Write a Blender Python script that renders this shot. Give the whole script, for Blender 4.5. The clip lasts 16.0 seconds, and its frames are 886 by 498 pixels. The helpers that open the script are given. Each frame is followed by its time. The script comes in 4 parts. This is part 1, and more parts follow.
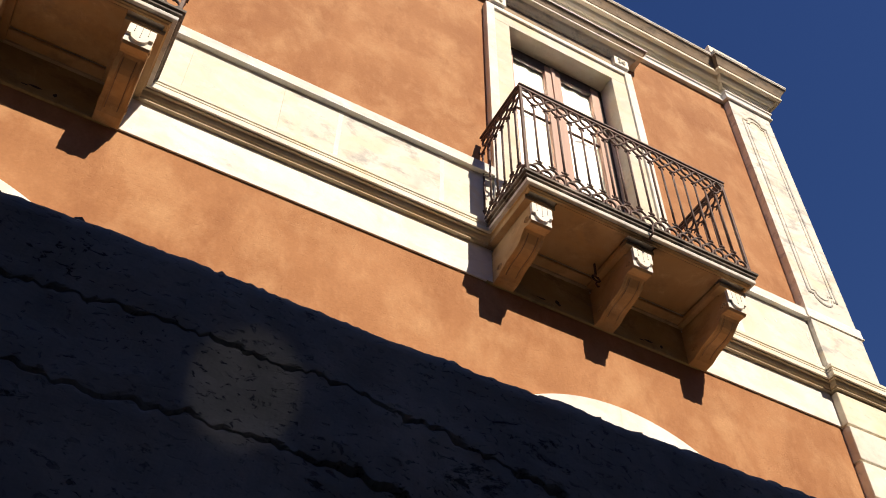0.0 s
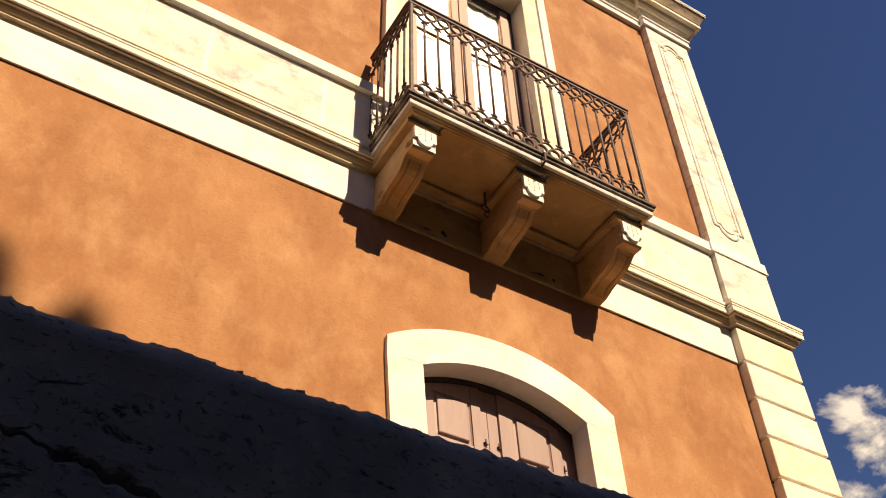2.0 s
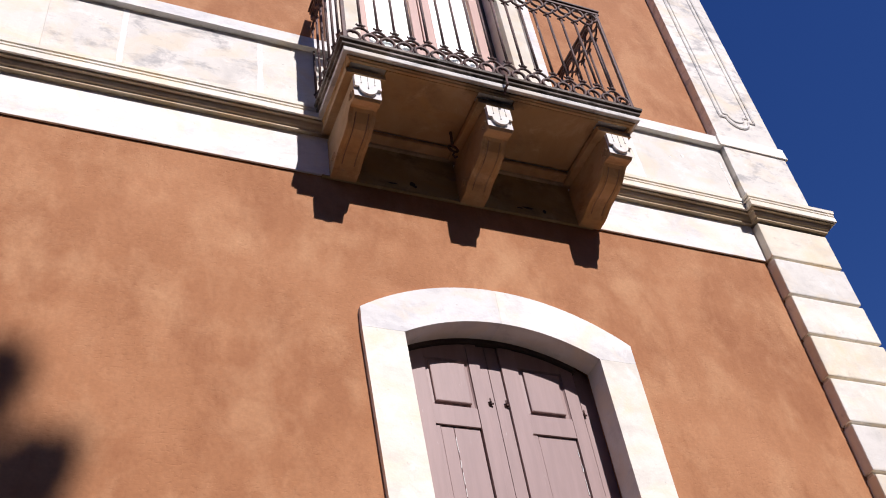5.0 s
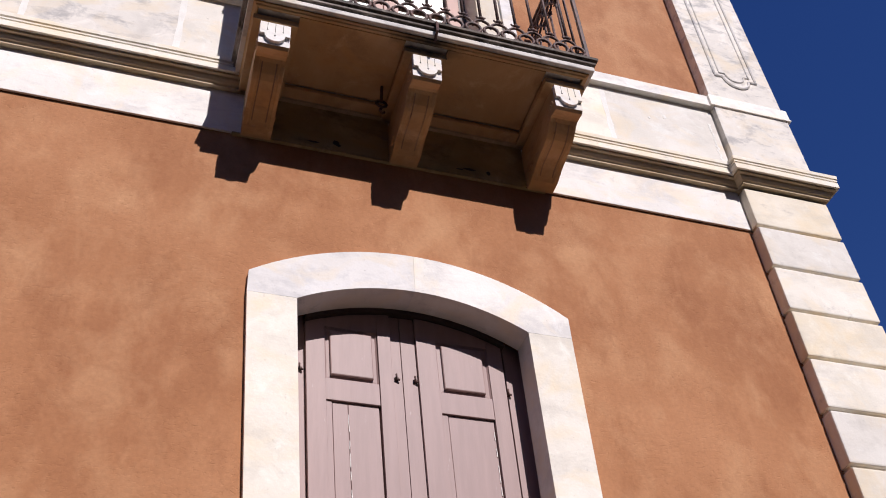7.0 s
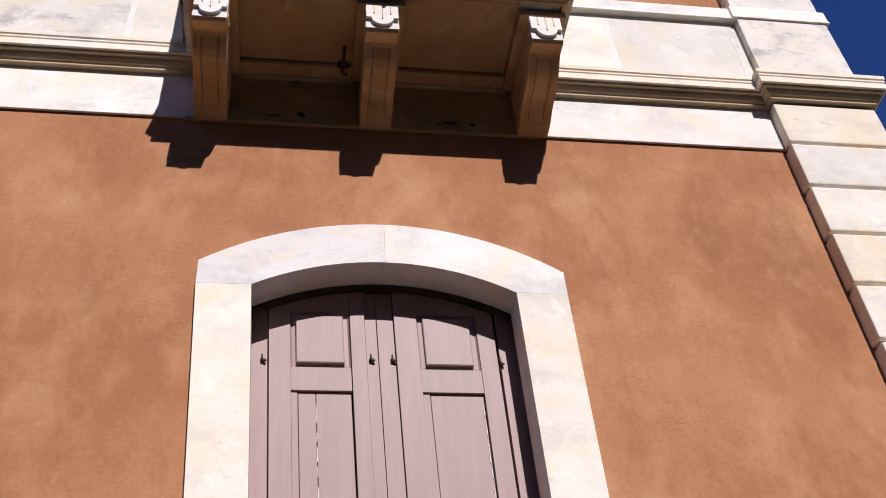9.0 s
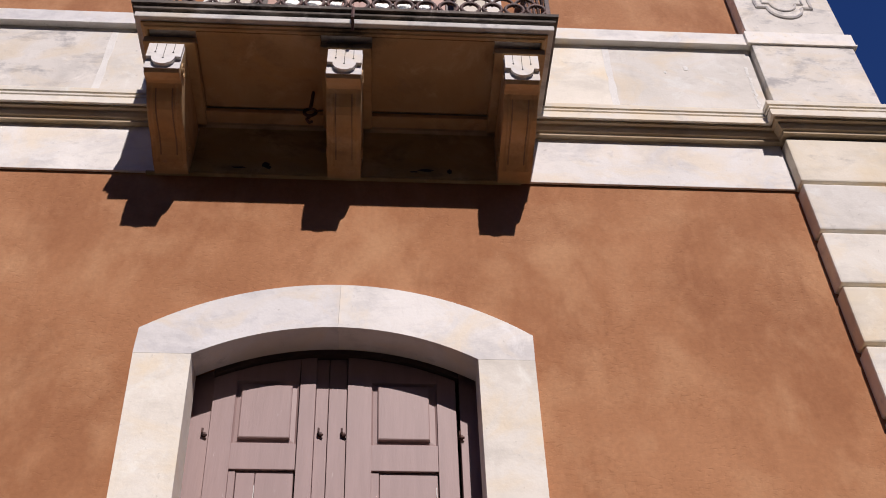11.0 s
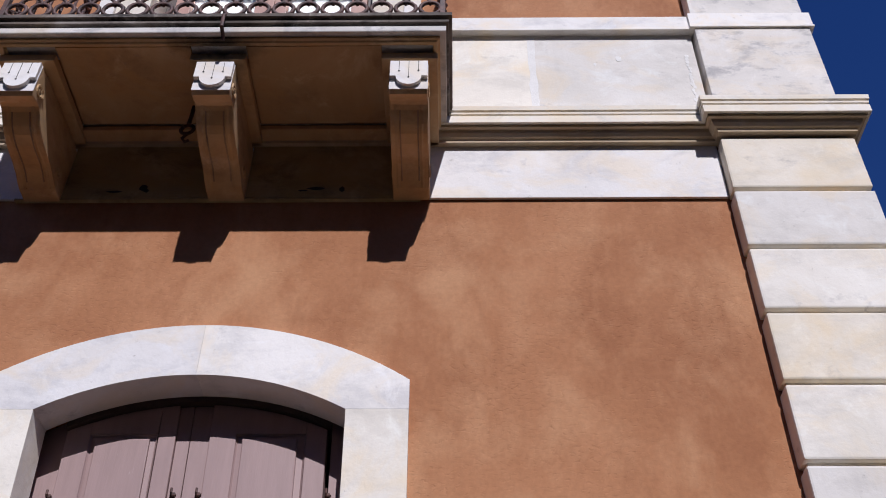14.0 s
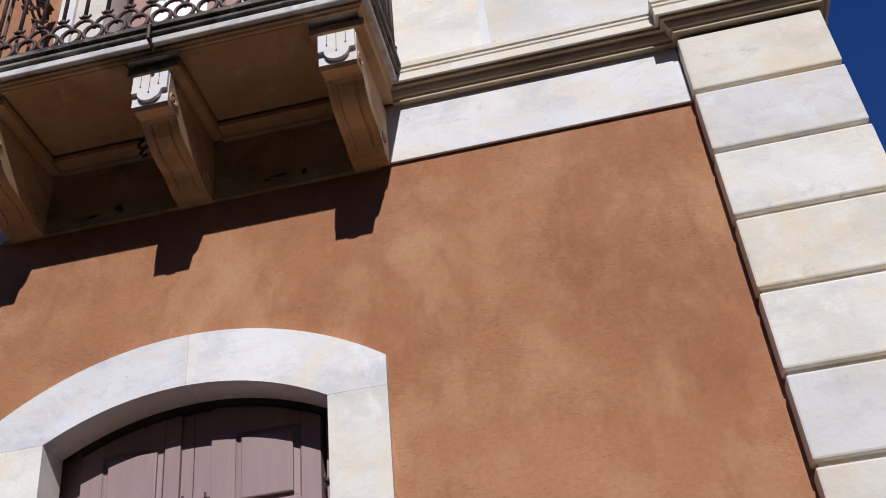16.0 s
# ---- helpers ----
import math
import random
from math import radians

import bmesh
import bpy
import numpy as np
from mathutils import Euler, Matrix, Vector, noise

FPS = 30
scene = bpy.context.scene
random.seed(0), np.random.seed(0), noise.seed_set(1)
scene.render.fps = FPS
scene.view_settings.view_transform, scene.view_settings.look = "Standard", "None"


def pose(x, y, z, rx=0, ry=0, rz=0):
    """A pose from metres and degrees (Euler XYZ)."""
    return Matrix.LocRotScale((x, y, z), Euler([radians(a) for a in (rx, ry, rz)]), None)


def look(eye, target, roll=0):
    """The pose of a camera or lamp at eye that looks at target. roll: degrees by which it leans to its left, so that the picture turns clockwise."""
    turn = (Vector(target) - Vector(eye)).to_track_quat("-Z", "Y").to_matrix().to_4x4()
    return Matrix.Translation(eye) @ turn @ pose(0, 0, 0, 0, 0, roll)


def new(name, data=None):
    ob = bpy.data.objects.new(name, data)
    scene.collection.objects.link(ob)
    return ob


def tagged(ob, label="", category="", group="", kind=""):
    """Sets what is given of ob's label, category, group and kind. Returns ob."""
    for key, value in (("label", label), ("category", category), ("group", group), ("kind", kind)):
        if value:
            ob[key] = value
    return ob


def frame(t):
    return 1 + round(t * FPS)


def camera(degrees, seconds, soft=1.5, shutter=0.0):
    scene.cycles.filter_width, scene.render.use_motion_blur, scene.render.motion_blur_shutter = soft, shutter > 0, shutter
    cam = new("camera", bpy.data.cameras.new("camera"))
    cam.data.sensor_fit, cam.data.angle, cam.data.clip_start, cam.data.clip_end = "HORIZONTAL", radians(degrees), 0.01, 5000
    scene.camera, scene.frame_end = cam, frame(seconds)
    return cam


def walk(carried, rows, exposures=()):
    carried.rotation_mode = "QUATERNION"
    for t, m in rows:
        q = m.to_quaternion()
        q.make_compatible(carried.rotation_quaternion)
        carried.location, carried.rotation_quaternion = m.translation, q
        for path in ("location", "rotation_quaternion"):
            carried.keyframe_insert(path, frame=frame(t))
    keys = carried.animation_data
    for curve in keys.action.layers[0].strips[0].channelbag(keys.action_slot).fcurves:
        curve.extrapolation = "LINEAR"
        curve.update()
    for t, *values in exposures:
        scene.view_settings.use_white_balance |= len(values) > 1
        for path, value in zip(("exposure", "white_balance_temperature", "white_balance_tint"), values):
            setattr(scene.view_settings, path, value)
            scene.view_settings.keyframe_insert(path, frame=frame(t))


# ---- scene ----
cam = camera(48.0, 16.0, soft=1.0)
PATH = [
    (0, (-3.329, -3.842, -0.317), (-2.706, -2.676, 1.184), 0.8),
    (0.5, (-3.323, -3.923, -0.287), (-2.656, -2.748, 1.188), -0.7),
    (1, (-3.202, -3.851, -0.220), (-2.411, -2.691, 1.205), -3.4),
    (1.5, (-2.934, -3.817, -0.059), (-2.199, -2.611, 1.357), -1.2),
    (2, (-2.830, -3.793, -0.050), (-2.062, -2.598, 1.358), -2.0),
    (2.5, (-2.734, -3.756, 0.045), (-1.907, -2.577, 1.433), -3.4),
    (3, (-2.591, -3.711, 0.102), (-1.684, -2.554, 1.458), -6.3),
    (3.5, (-2.372, -3.746, 0.233), (-1.675, -2.449, 1.587), -5.1),
    (4, (-2.257, -3.765, 0.234), (-1.645, -2.471, 1.631), -8.4),
    (4.5, (-2.225, -3.709, 0.209), (-1.592, -2.427, 1.608), -11.0),
    (5, (-2.213, -3.692, 0.292), (-1.519, -2.381, 1.633), -9.6),
    (7.5, (-0.818, -3.446, 0.485), (-0.382, -2.048, 1.848), -3.9),
    (8, (-0.592, -3.384, 0.647), (-0.289, -1.937, 1.994), -5.1),
    (8.5, (-0.479, -3.293, 0.636), (-0.275, -1.856, 2.011), -4.7),
    (9, (-0.357, -3.269, 0.623), (-0.080, -1.820, 1.974), -5.2),
    (11.5, (0.384, -3.163, 1.056), (0.455, -1.720, 2.439), -0.6),
    (12, (0.539, -3.091, 1.125), (0.643, -1.639, 2.496), 0.5),
    (12.5, (0.693, -3.176, 1.221), (0.809, -1.681, 2.544), -0.3),
    (13, (0.764, -3.197, 1.305), (0.89, -1.665, 2.585), -3.8),
    (13.5, (0.901, -3.089, 1.382), (0.914, -1.579, 2.693), -1.0),
    (14, (0.968, -3.132, 1.457), (0.945, -1.627, 2.773), 0.4),
    (14.5, (1.113, -3.17, 1.461), (1.016, -1.665, 2.776), -0.8),
    (15, (1.288, -3.089, 1.577), (1.122, -1.551, 2.844), 1.6),
    (15.5, (1.509, -3.161, 1.581), (1.216, -1.604, 2.803), 2.2),
    (16, (1.549, -3.185, 1.618), (1.3, -1.591, 2.8), -5.7),
]
EXPOSURES = [
    (0.0, 0.38, 7900, 10), (0.5, 0.5, 8800, 9), (1.2, 0.5, 10600, 12), (2.5, 0.42, 10600, 14), (3.0, 0.27, 10600, 14), (3.5, 0.3, 10400, 14), (4.0, 0.25, 7000, 13), (5.0, 0.2, 6200, 17), (7.5, 0.02, 6300, 18), (9.0, 0.04, 6300, 18), (11.5, -0.27, 6500, 19), (12.5, -0.28, 6600, 19), (13.0, -0.26, 7000, 20), (13.5, -0.25, 6300, 18), (14.5, -0.24, 5700, 17), (16.0, -0.23, 5800, 13),
]
SKY_STRENGTH, SUN_STRENGTH = 0.062, 5.0
walk(cam, [(t, look(eye, target, roll)) for t, eye, target, roll in PATH], EXPOSURES)

# ---------------------------------------------------------------- light
SUN_DIR = Vector((0.19, -1.0, 0.94)).normalized()
ELEV = math.asin(SUN_DIR.z)
world = bpy.data.worlds.new("sky")
scene.world = world
world.use_nodes = True
wn, wl = world.node_tree.nodes, world.node_tree.links
wn.clear()
w_out = wn.new("ShaderNodeOutputWorld")
w_bg = wn.new("ShaderNodeBackground")
w_sky = wn.new("ShaderNodeTexSky")
w_sky.sky_type = "NISHITA"
w_sky.sun_disc = False
w_sky.sun_elevation = ELEV
w_sky.sun_rotation = math.atan2(SUN_DIR.x, SUN_DIR.y)
w_sky.altitude = 300
w_sky.air_density = 1.0
w_sky.dust_density = 0.35
w_sky.ozone_density = 3.2
w_hue = wn.new("ShaderNodeHueSaturation")
w_hue.inputs["Hue"].default_value = 0.519
w_hue.inputs["Saturation"].default_value = 1.28
w_hue.inputs["Value"].default_value = 1.18
w_bg.inputs["Strength"].default_value = SKY_STRENGTH
# fair-weather clouds low over the horizon
w_co = wn.new("ShaderNodeTexCoord")
w_map = wn.new("ShaderNodeMapping")
w_map.inputs["Scale"].default_value = (1, 1, 1.7)
w_n = wn.new("ShaderNodeTexNoise")
w_n.inputs["Scale"].default_value = 7.0
w_n.inputs["Detail"].default_value = 9.0
w_n.inputs["Roughness"].default_value = 0.58
w_r = wn.new("ShaderNodeValToRGB")
w_r.color_ramp.elements[0].position = 0.520
w_r.color_ramp.elements[1].position = 0.615
w_sep = wn.new("ShaderNodeSeparateXYZ")
w_band = wn.new("ShaderNodeMapRange")
w_band.inputs["From Min"].default_value = 0.40
w_band.inputs["From Max"].default_value = 0.34
w_mul = wn.new("ShaderNodeMath")
w_mul.operation = "MULTIPLY"
w_mix = wn.new("ShaderNodeMix")
w_mix.data_type = "RGBA"
w_puff = wn.new("ShaderNodeTexNoise")
w_puff.inputs["Scale"].default_value = 15.0
w_puff.inputs["Detail"].default_value = 10.0
w_puff.inputs["Roughness"].default_value = 0.58
w_puff.inputs["Distortion"].default_value = 0.25
w_base = wn.new("ShaderNodeValToRGB")
w_base.color_ramp.elements[0].position, w_base.color_ramp.elements[0].color = 0.40, (0.46, 0.52, 0.64, 1)
w_base.color_ramp.elements[1].position, w_base.color_ramp.elements[1].color = 0.60, (0.97, 1.0, 1.07, 1)
w_lit = wn.new("ShaderNodeVectorMath")
w_lit.operation = "SCALE"
w_lit.inputs["Scale"].default_value = 10.5
wl.new(w_map.outputs["Vector"], w_puff.inputs["Vector"])
wl.new(w_puff.outputs["Fac"], w_base.inputs["Fac"])
wl.new(w_base.outputs["Color"], w_lit.inputs[0])
wl.new(w_lit.outputs["Vector"], w_mix.inputs["B"])
# two heaped clouds past the corner of the house: (direction, radius)
w_heap = None
for way, reach in (((0.740, 0.442, 0.507), 0.030), ((0.763, 0.409, 0.5005), 0.036), ((0.775, 0.381, 0.508), 0.024), ((0.738, 0.420, 0.529), 0.013),
                   ((0.738, 0.496, 0.455), 0.042), ((0.766, 0.451, 0.452), 0.046), ((0.789, 0.412, 0.452), 0.052), ((0.787, 0.451, 0.415), 0.066), ((0.750, 0.520, 0.405), 0.066)):
    w_far = wn.new("ShaderNodeVectorMath")
    w_far.operation = "DISTANCE"
    w_far.inputs[1].default_value = way
    wl.new(w_co.outputs["Generated"], w_far.inputs[0])
    w_near = wn.new("ShaderNodeMapRange")
    w_near.clamp = False
    w_near.inputs["From Min"].default_value = reach * 1.5
    w_near.inputs["From Max"].default_value = 0.0
    wl.new(w_far.outputs["Value"], w_near.inputs["Value"])
    if w_heap is None:
        w_heap = w_near.outputs["Result"]
    else:
        w_top = wn.new("ShaderNodeMath")
        w_top.operation = "MAXIMUM"
        wl.new(w_heap, w_top.inputs[0])
        wl.new(w_near.outputs["Result"], w_top.inputs[1])
        w_heap = w_top.outputs["Value"]
w_rag = wn.new("ShaderNodeMath")
w_rag.operation = "MULTIPLY_ADD"
w_rag.inputs[1].default_value = 3.4
wl.new(w_puff.outputs["Fac"], w_rag.inputs[0])
wl.new(w_heap, w_rag.inputs[2])
w_edge = wn.new("ShaderNodeMapRange")
w_edge.inputs["From Min"].default_value = 2.12
w_edge.inputs["From Max"].default_value = 2.68
wl.new(w_rag.outputs["Value"], w_edge.inputs["Value"])
w_any = wn.new("ShaderNodeMath")
w_any.operation = "MAXIMUM"
wl.new(w_edge.outputs["Result"], w_any.inputs[0])
wl.new(w_co.outputs["Generated"], w_map.inputs["Vector"])
wl.new(w_map.outputs["Vector"], w_n.inputs["Vector"])
wl.new(w_n.outputs["Fac"], w_r.inputs["Fac"])
wl.new(w_co.outputs["Generated"], w_sep.inputs["Vector"])
wl.new(w_sep.outputs["Z"], w_band.inputs["Value"])
wl.new(w_r.outputs["Color"], w_mul.inputs[0])
wl.new(w_band.outputs["Result"], w_mul.inputs[1])
wl.new(w_mul.outputs["Value"], w_any.inputs[1])
wl.new(w_any.outputs["Value"], w_mix.inputs["Factor"])
wl.new(w_sky.outputs["Color"], w_hue.inputs["Color"])
wl.new(w_hue.outputs["Color"], w_mix.inputs["A"])
wl.new(w_mix.outputs["Result"], w_bg.inputs["Color"])
wl.new(w_bg.outputs["Background"], w_out.inputs["Surface"])

sun = new("sun", bpy.data.lights.new("sun", "SUN"))
sun.data.energy = SUN_STRENGTH
sun.data.angle = radians(0.53)
sun.data.color = (1.0, 0.955, 0.89)
sun.matrix_world = look(SUN_DIR * 40, (0, 0, 0))


# ---------------------------------------------------------------- materials
def material(name, color, rough=0.85, metal=0.0):
    m = bpy.data.materials.new(name)
    m.use_nodes = True
    b = m.node_tree.nodes["Principled BSDF"]
    b.inputs["Base Color"].default_value = (*color, 1)
    b.inputs["Roughness"].default_value = rough
    b.inputs["Metallic"].default_value = metal
    return m, m.node_tree.nodes, m.node_tree.links, b


def noise_node(nodes, links, coord, scale, detail=5.0, rough=0.55, stretch=None, distort=0.0):
    n = nodes.new("ShaderNodeTexNoise")
    n.inputs["Scale"].default_value = scale
    n.inputs["Detail"].default_value = detail
    n.inputs["Roughness"].default_value = rough
    n.inputs["Distortion"].default_value = distort
    if stretch:
        mp = nodes.new("ShaderNodeMapping")
        mp.inputs["Scale"].default_value = stretch
        links.new(coord, mp.inputs["Vector"])
        coord = mp.outputs["Vector"]
    links.new(coord, n.inputs["Vector"])
    return n.outputs["Fac"]


def ramp(nodes, links, fac, stops):
    r = nodes.new("ShaderNodeValToRGB")
    e = r.color_ramp.elements
    e[0].position, e[0].color = stops[0][0], (*stops[0][1], 1)
    e[1].position, e[1].color = stops[1][0], (*stops[1][1], 1)
    for p, c in stops[2:]:
        q = e.new(p)
        q.color = (*c, 1)
    links.new(fac, r.inputs["Fac"])
    return r.outputs["Color"]


def mix(nodes, links, fac, a, b, blend="MIX"):
    m = nodes.new("ShaderNodeMix")
    m.data_type = "RGBA"
    m.blend_type = blend
    for sock, v in ((m.inputs["Factor"], fac), (m.inputs["A"], a), (m.inputs["B"], b)):
        if isinstance(v, (int, float)):
            sock.default_value = v
        elif isinstance(v, tuple):
            sock.default_value = (*v, 1)
        else:
            links.new(v, sock)
    return m.outputs["Result"]


def bump(nodes, links, bsdf, height, strength, distance, prev=None):
    b = nodes.new("ShaderNodeBump")
    b.inputs["Strength"].default_value = strength
    b.inputs["Distance"].default_value = distance
    links.new(height, b.inputs["Height"])
    if prev is not None:
        links.new(prev, b.inputs["Normal"])
    links.new(b.outputs["Normal"], bsdf.inputs["Normal"])
    return b.outputs["Normal"]


def world_coord(nodes):
    return nodes.new("ShaderNodeNewGeometry").outputs["Position"]


def make_stucco():
    m, n, l, b = material("ochre_stucco", (0.5, 0.23, 0.1), 0.92)
    p = world_coord(n)
    big = noise_node(n, l, p, 0.9, 6, 0.6, distort=0.25)
    c = ramp(n, l, big, [(0.32, (0.325, 0.132, 0.055)), (0.68, (0.455, 0.212, 0.099)), (0.5, (0.385, 0.167, 0.072))])
    mid = noise_node(n, l, p, 2.7, 7, 0.63, (1, 1, 0.8), 0.2)
    c = mix(n, l, ramp(n, l, mid, [(0.48, (0, 0, 0)), (0.69, (0.75, 0.75, 0.75))]), c, (0.53, 0.284, 0.144))
    dark = noise_node(n, l, p, 2.1, 8, 0.68, (1.3, 1, 0.7), 0.2)
    c = mix(n, l, ramp(n, l, dark, [(0.51, (0, 0, 0)), (0.68, (0.65, 0.65, 0.65))]), c, (0.285, 0.108, 0.042))
    wash = noise_node(n, l, p, 8.0, 5, 0.6, (1, 1, 0.6), 0.2)
    c = mix(n, l, ramp(n, l, wash, [(0.52, (0, 0, 0)), (0.70, (0.4, 0.4, 0.4))]), c, (0.50, 0.245, 0.118))
    fine = noise_node(n, l, p, 48, 4, 0.6)
    c = mix(n, l, 0.35, c, ramp(n, l, fine, [(0.3, (0.72, 0.72, 0.72)), (0.7, (1.15, 1.15, 1.15))]), "MULTIPLY")
    patch = noise_node(n, l, p, 1.9, 5, 0.6)
    pm = ramp(n, l, patch, [(0.44, (0.1, 0.1, 0.1)), (0.60, (1, 1, 1))])
    grit = noise_node(n, l, p, 74, 5, 0.66, (0.6, 1, 1.1), 0.2)
    pits = ramp(n, l, grit, [(0.32, (0, 0, 0)), (0.46, (1, 1, 1))])
    c = mix(n, l, mix(n, l, 1.0, ramp(n, l, grit, [(0.30, (0.06, 0.06, 0.06)), (0.46, (0, 0, 0))]), pm, "MULTIPLY"), c, (0.15, 0.055, 0.024))
    l.new(c, b.inputs["Base Color"])
    g2 = mix(n, l, pm, (1, 1, 1), pits)
    nrm = bump(n, l, b, g2, 0.40, 0.005)
    bump(n, l, b, noise_node(n, l, p, 9, 5, 0.62), 0.22, 0.014, nrm)
    return m


def make_stone(name, lo, mid_c, hi, stain, stain_amount=0.55, tint=None, soot=None):
    m, n, l, b = material(name, mid_c, 0.82)
    p = world_coord(n)
    info = n.new("ShaderNodeObjectInfo")
    big = noise_node(n, l, p, 2.2, 6, 0.6, distort=0.5)
    c = ramp(n, l, big, [(0.3, lo), (0.7, hi), (0.5, mid_c)])
    st = noise_node(n, l, p, 6.5 if stain_amount > 0.7 else 3.6, 8, 0.68, (0.8, 1, 1.5), 0.25)
    k = stain_amount
    c = mix(n, l, ramp(n, l, st, [(0.50, (0, 0, 0)), (0.64, (k, k, k))]), c, stain)
    spots = noise_node(n, l, p, 26, 5, 0.7)
    c = mix(n, l, ramp(n, l, spots, [(0.64, (0, 0, 0)), (0.74, (0.5, 0.5, 0.5))]), c, (0.30, 0.27, 0.23))
    drip = noise_node(n, l, p, 9, 6, 0.65, (1.3, 1, 0.28), 0.3)
    c = mix(n, l, ramp(n, l, drip, [(0.56, (0, 0, 0)), (0.74, (0.22, 0.22, 0.22))]), c, tuple(0.66 * v for v in mid_c))
    pale = noise_node(n, l, p, 6, 6, 0.7, None, 0.7)
    c = mix(n, l, ramp(n, l, pale, [(0.56, (0, 0, 0)), (0.70, (0.6, 0.6, 0.6))]), c, tuple(min(0.9, 1.12 * v) for v in hi))
    if tint:
        yt = noise_node(n, l, p, 1.4, 5, 0.6, (1, 1, 2.0), 0.5)
        c = mix(n, l, ramp(n, l, yt, [(0.5, (0, 0, 0)), (0.7, (0.7, 0.7, 0.7))]), c, tint)
    # warm lichen-cream clouds, horizontal grey streaks and small dark smudges
    warm = noise_node(n, l, p, 3.1, 5, 0.6, (1, 1, 1.3), 0.9)
    c = mix(n, l, ramp(n, l, warm, [(0.48, (0, 0, 0)), (0.66, (0.65, 0.65, 0.65))]), c, (mid_c[0] * 1.02, mid_c[1] * 0.92, mid_c[2] * 0.75))
    streak = noise_node(n, l, p, 4.0, 8, 0.7, (0.55, 1, 2.4), 0.2)
    c = mix(n, l, ramp(n, l, streak, [(0.58, (0, 0, 0)), (0.76, (0.36, 0.36, 0.36))]), c, tuple(0.66 * v for v in mid_c))
    smudge = noise_node(n, l, p, 6.0, 9, 0.7, (0.8, 1, 1.3), 0.15)
    c = mix(n, l, ramp(n, l, smudge, [(0.61, (0, 0, 0)), (0.74, (0.42, 0.42, 0.42))]), c, (0.24, 0.225, 0.23))
    if soot:
        d = n.new("ShaderNodeVectorMath")
        d.operation = "DISTANCE"
        l.new(p, d.inputs[0])
        d.inputs[1].default_value = soot[:3]
        add = n.new("ShaderNodeMath")
        add.operation = "MULTIPLY_ADD"
        l.new(noise_node(n, l, p, 8, 6, 0.7), add.inputs[0])
        add.inputs[1].default_value = soot[3] * 1.6
        l.new(d.outputs["Value"], add.inputs[2])
        c = mix(n, l, ramp(n, l, add.outputs["Value"], [(soot[3] * 0.9, (0.9, 0.9, 0.9)), (soot[3] * 1.75, (0, 0, 0))]), c, (0.018, 0.014, 0.010))
    rnd = ramp(n, l, info.outputs["Random"], [(0.0, (0.86, 0.86, 0.88)), (1.0, (1.06, 1.04, 1.0))])
    c = mix(n, l, 1.0, c, rnd, "MULTIPLY")
    l.new(c, b.inputs["Base Color"])
    nrm = bump(n, l, b, noise_node(n, l, p, 70, 4, 0.65), 0.3, 0.003)
    bump(n, l, b, noise_node(n, l, p, 9, 5, 0.6), 0.3, 0.010, nrm)
    return m


def make_iron():
    m, n, l, b = material("rusty_iron", (0.05, 0.032, 0.028), 0.65, 0.1)
    p = world_coord(n)
    c = ramp(n, l, noise_node(n, l, p, 30, 5, 0.6), [(0.35, (0.045, 0.026, 0.024)), (0.7, (0.14, 0.066, 0.052))])
    l.new(c, b.inputs["Base Color"])
    bump(n, l, b, noise_node(n, l, p, 150, 3, 0.6), 0.4, 0.002)
    return m


def make_paint(name, base, worn, amount=0.5):
    m, n, l, b = material(name, base, 0.55)
    p = world_coord(n)
    g = noise_node(n, l, p, 5, 6, 0.6, (6, 1, 0.6), 0.2)
    lo = tuple(0.93 * v for v in base)
    hi = tuple(1.06 * v for v in base)
    c = ramp(n, l, g, [(0.35, lo), (0.68, hi)])
    flake = noise_node(n, l, p, 22, 7, 0.7, (2.5, 1, 0.5), 0.3)
    c = mix(n, l, ramp(n, l, flake, [(0.66, (0, 0, 0)), (0.72, (amount, amount, amount))]), c, worn)
    l.new(c, b.inputs["Base Color"])
    bump(n, l, b, noise_node(n, l, p, 40, 5, 0.6, (4, 1, 0.4)), 0.25, 0.002)
    return m


def make_rubble():
    m, n, l, b = material("old_rendered_rubble", (0.16, 0.15, 0.14), 0.95)
    p = world_coord(n)
    c = ramp(n, l, noise_node(n, l, p, 3.0, 8, 0.65, distort=0.5),
             [(0.3, (0.105, 0.108, 0.106)), (0.72, (0.28, 0.274, 0.252)), (0.5, (0.175, 0.175, 0.167))])
    pits = noise_node(n, l, p, 95, 5, 0.62, (0.7, 1, 1.15), 0.6)
    where = ramp(n, l, noise_node(n, l, p, 6.5, 5, 0.6), [(0.44, (0.15, 0.15, 0.15)), (0.62, (1, 1, 1))])
    hole = mix(n, l, 1.0, ramp(n, l, pits, [(0.585, (0, 0, 0)), (0.63, (1, 1, 1))]), where, "MULTIPLY")
    loss = ramp(n, l, noise_node(n, l, p, 15, 9, 0.72, (0.6, 1, 1.3), 0.5), [(0.615, (0, 0, 0)), (0.65, (1, 1, 1))])
    hole = mix(n, l, 1.0, hole, loss, "LIGHTEN")
    # pits and losses are coloured near black for the shade inside them
    c = mix(n, l, mix(n, l, 1.0, hole, (0.9, 0.9, 0.9), "MULTIPLY"), c, (0.012, 0.012, 0.012))
    l.new(c, b.inputs["Base Color"])
    nrm = bump(n, l, b, noise_node(n, l, p, 55, 6, 0.66, (0.85, 1, 1.1)), 0.32, 0.005)
    inv = ramp(n, l, hole, [(0.0, (1, 1, 1)), (1.0, (0, 0, 0))])
    bump(n, l, b, inv, 0.8, 0.010, nrm)
    return m


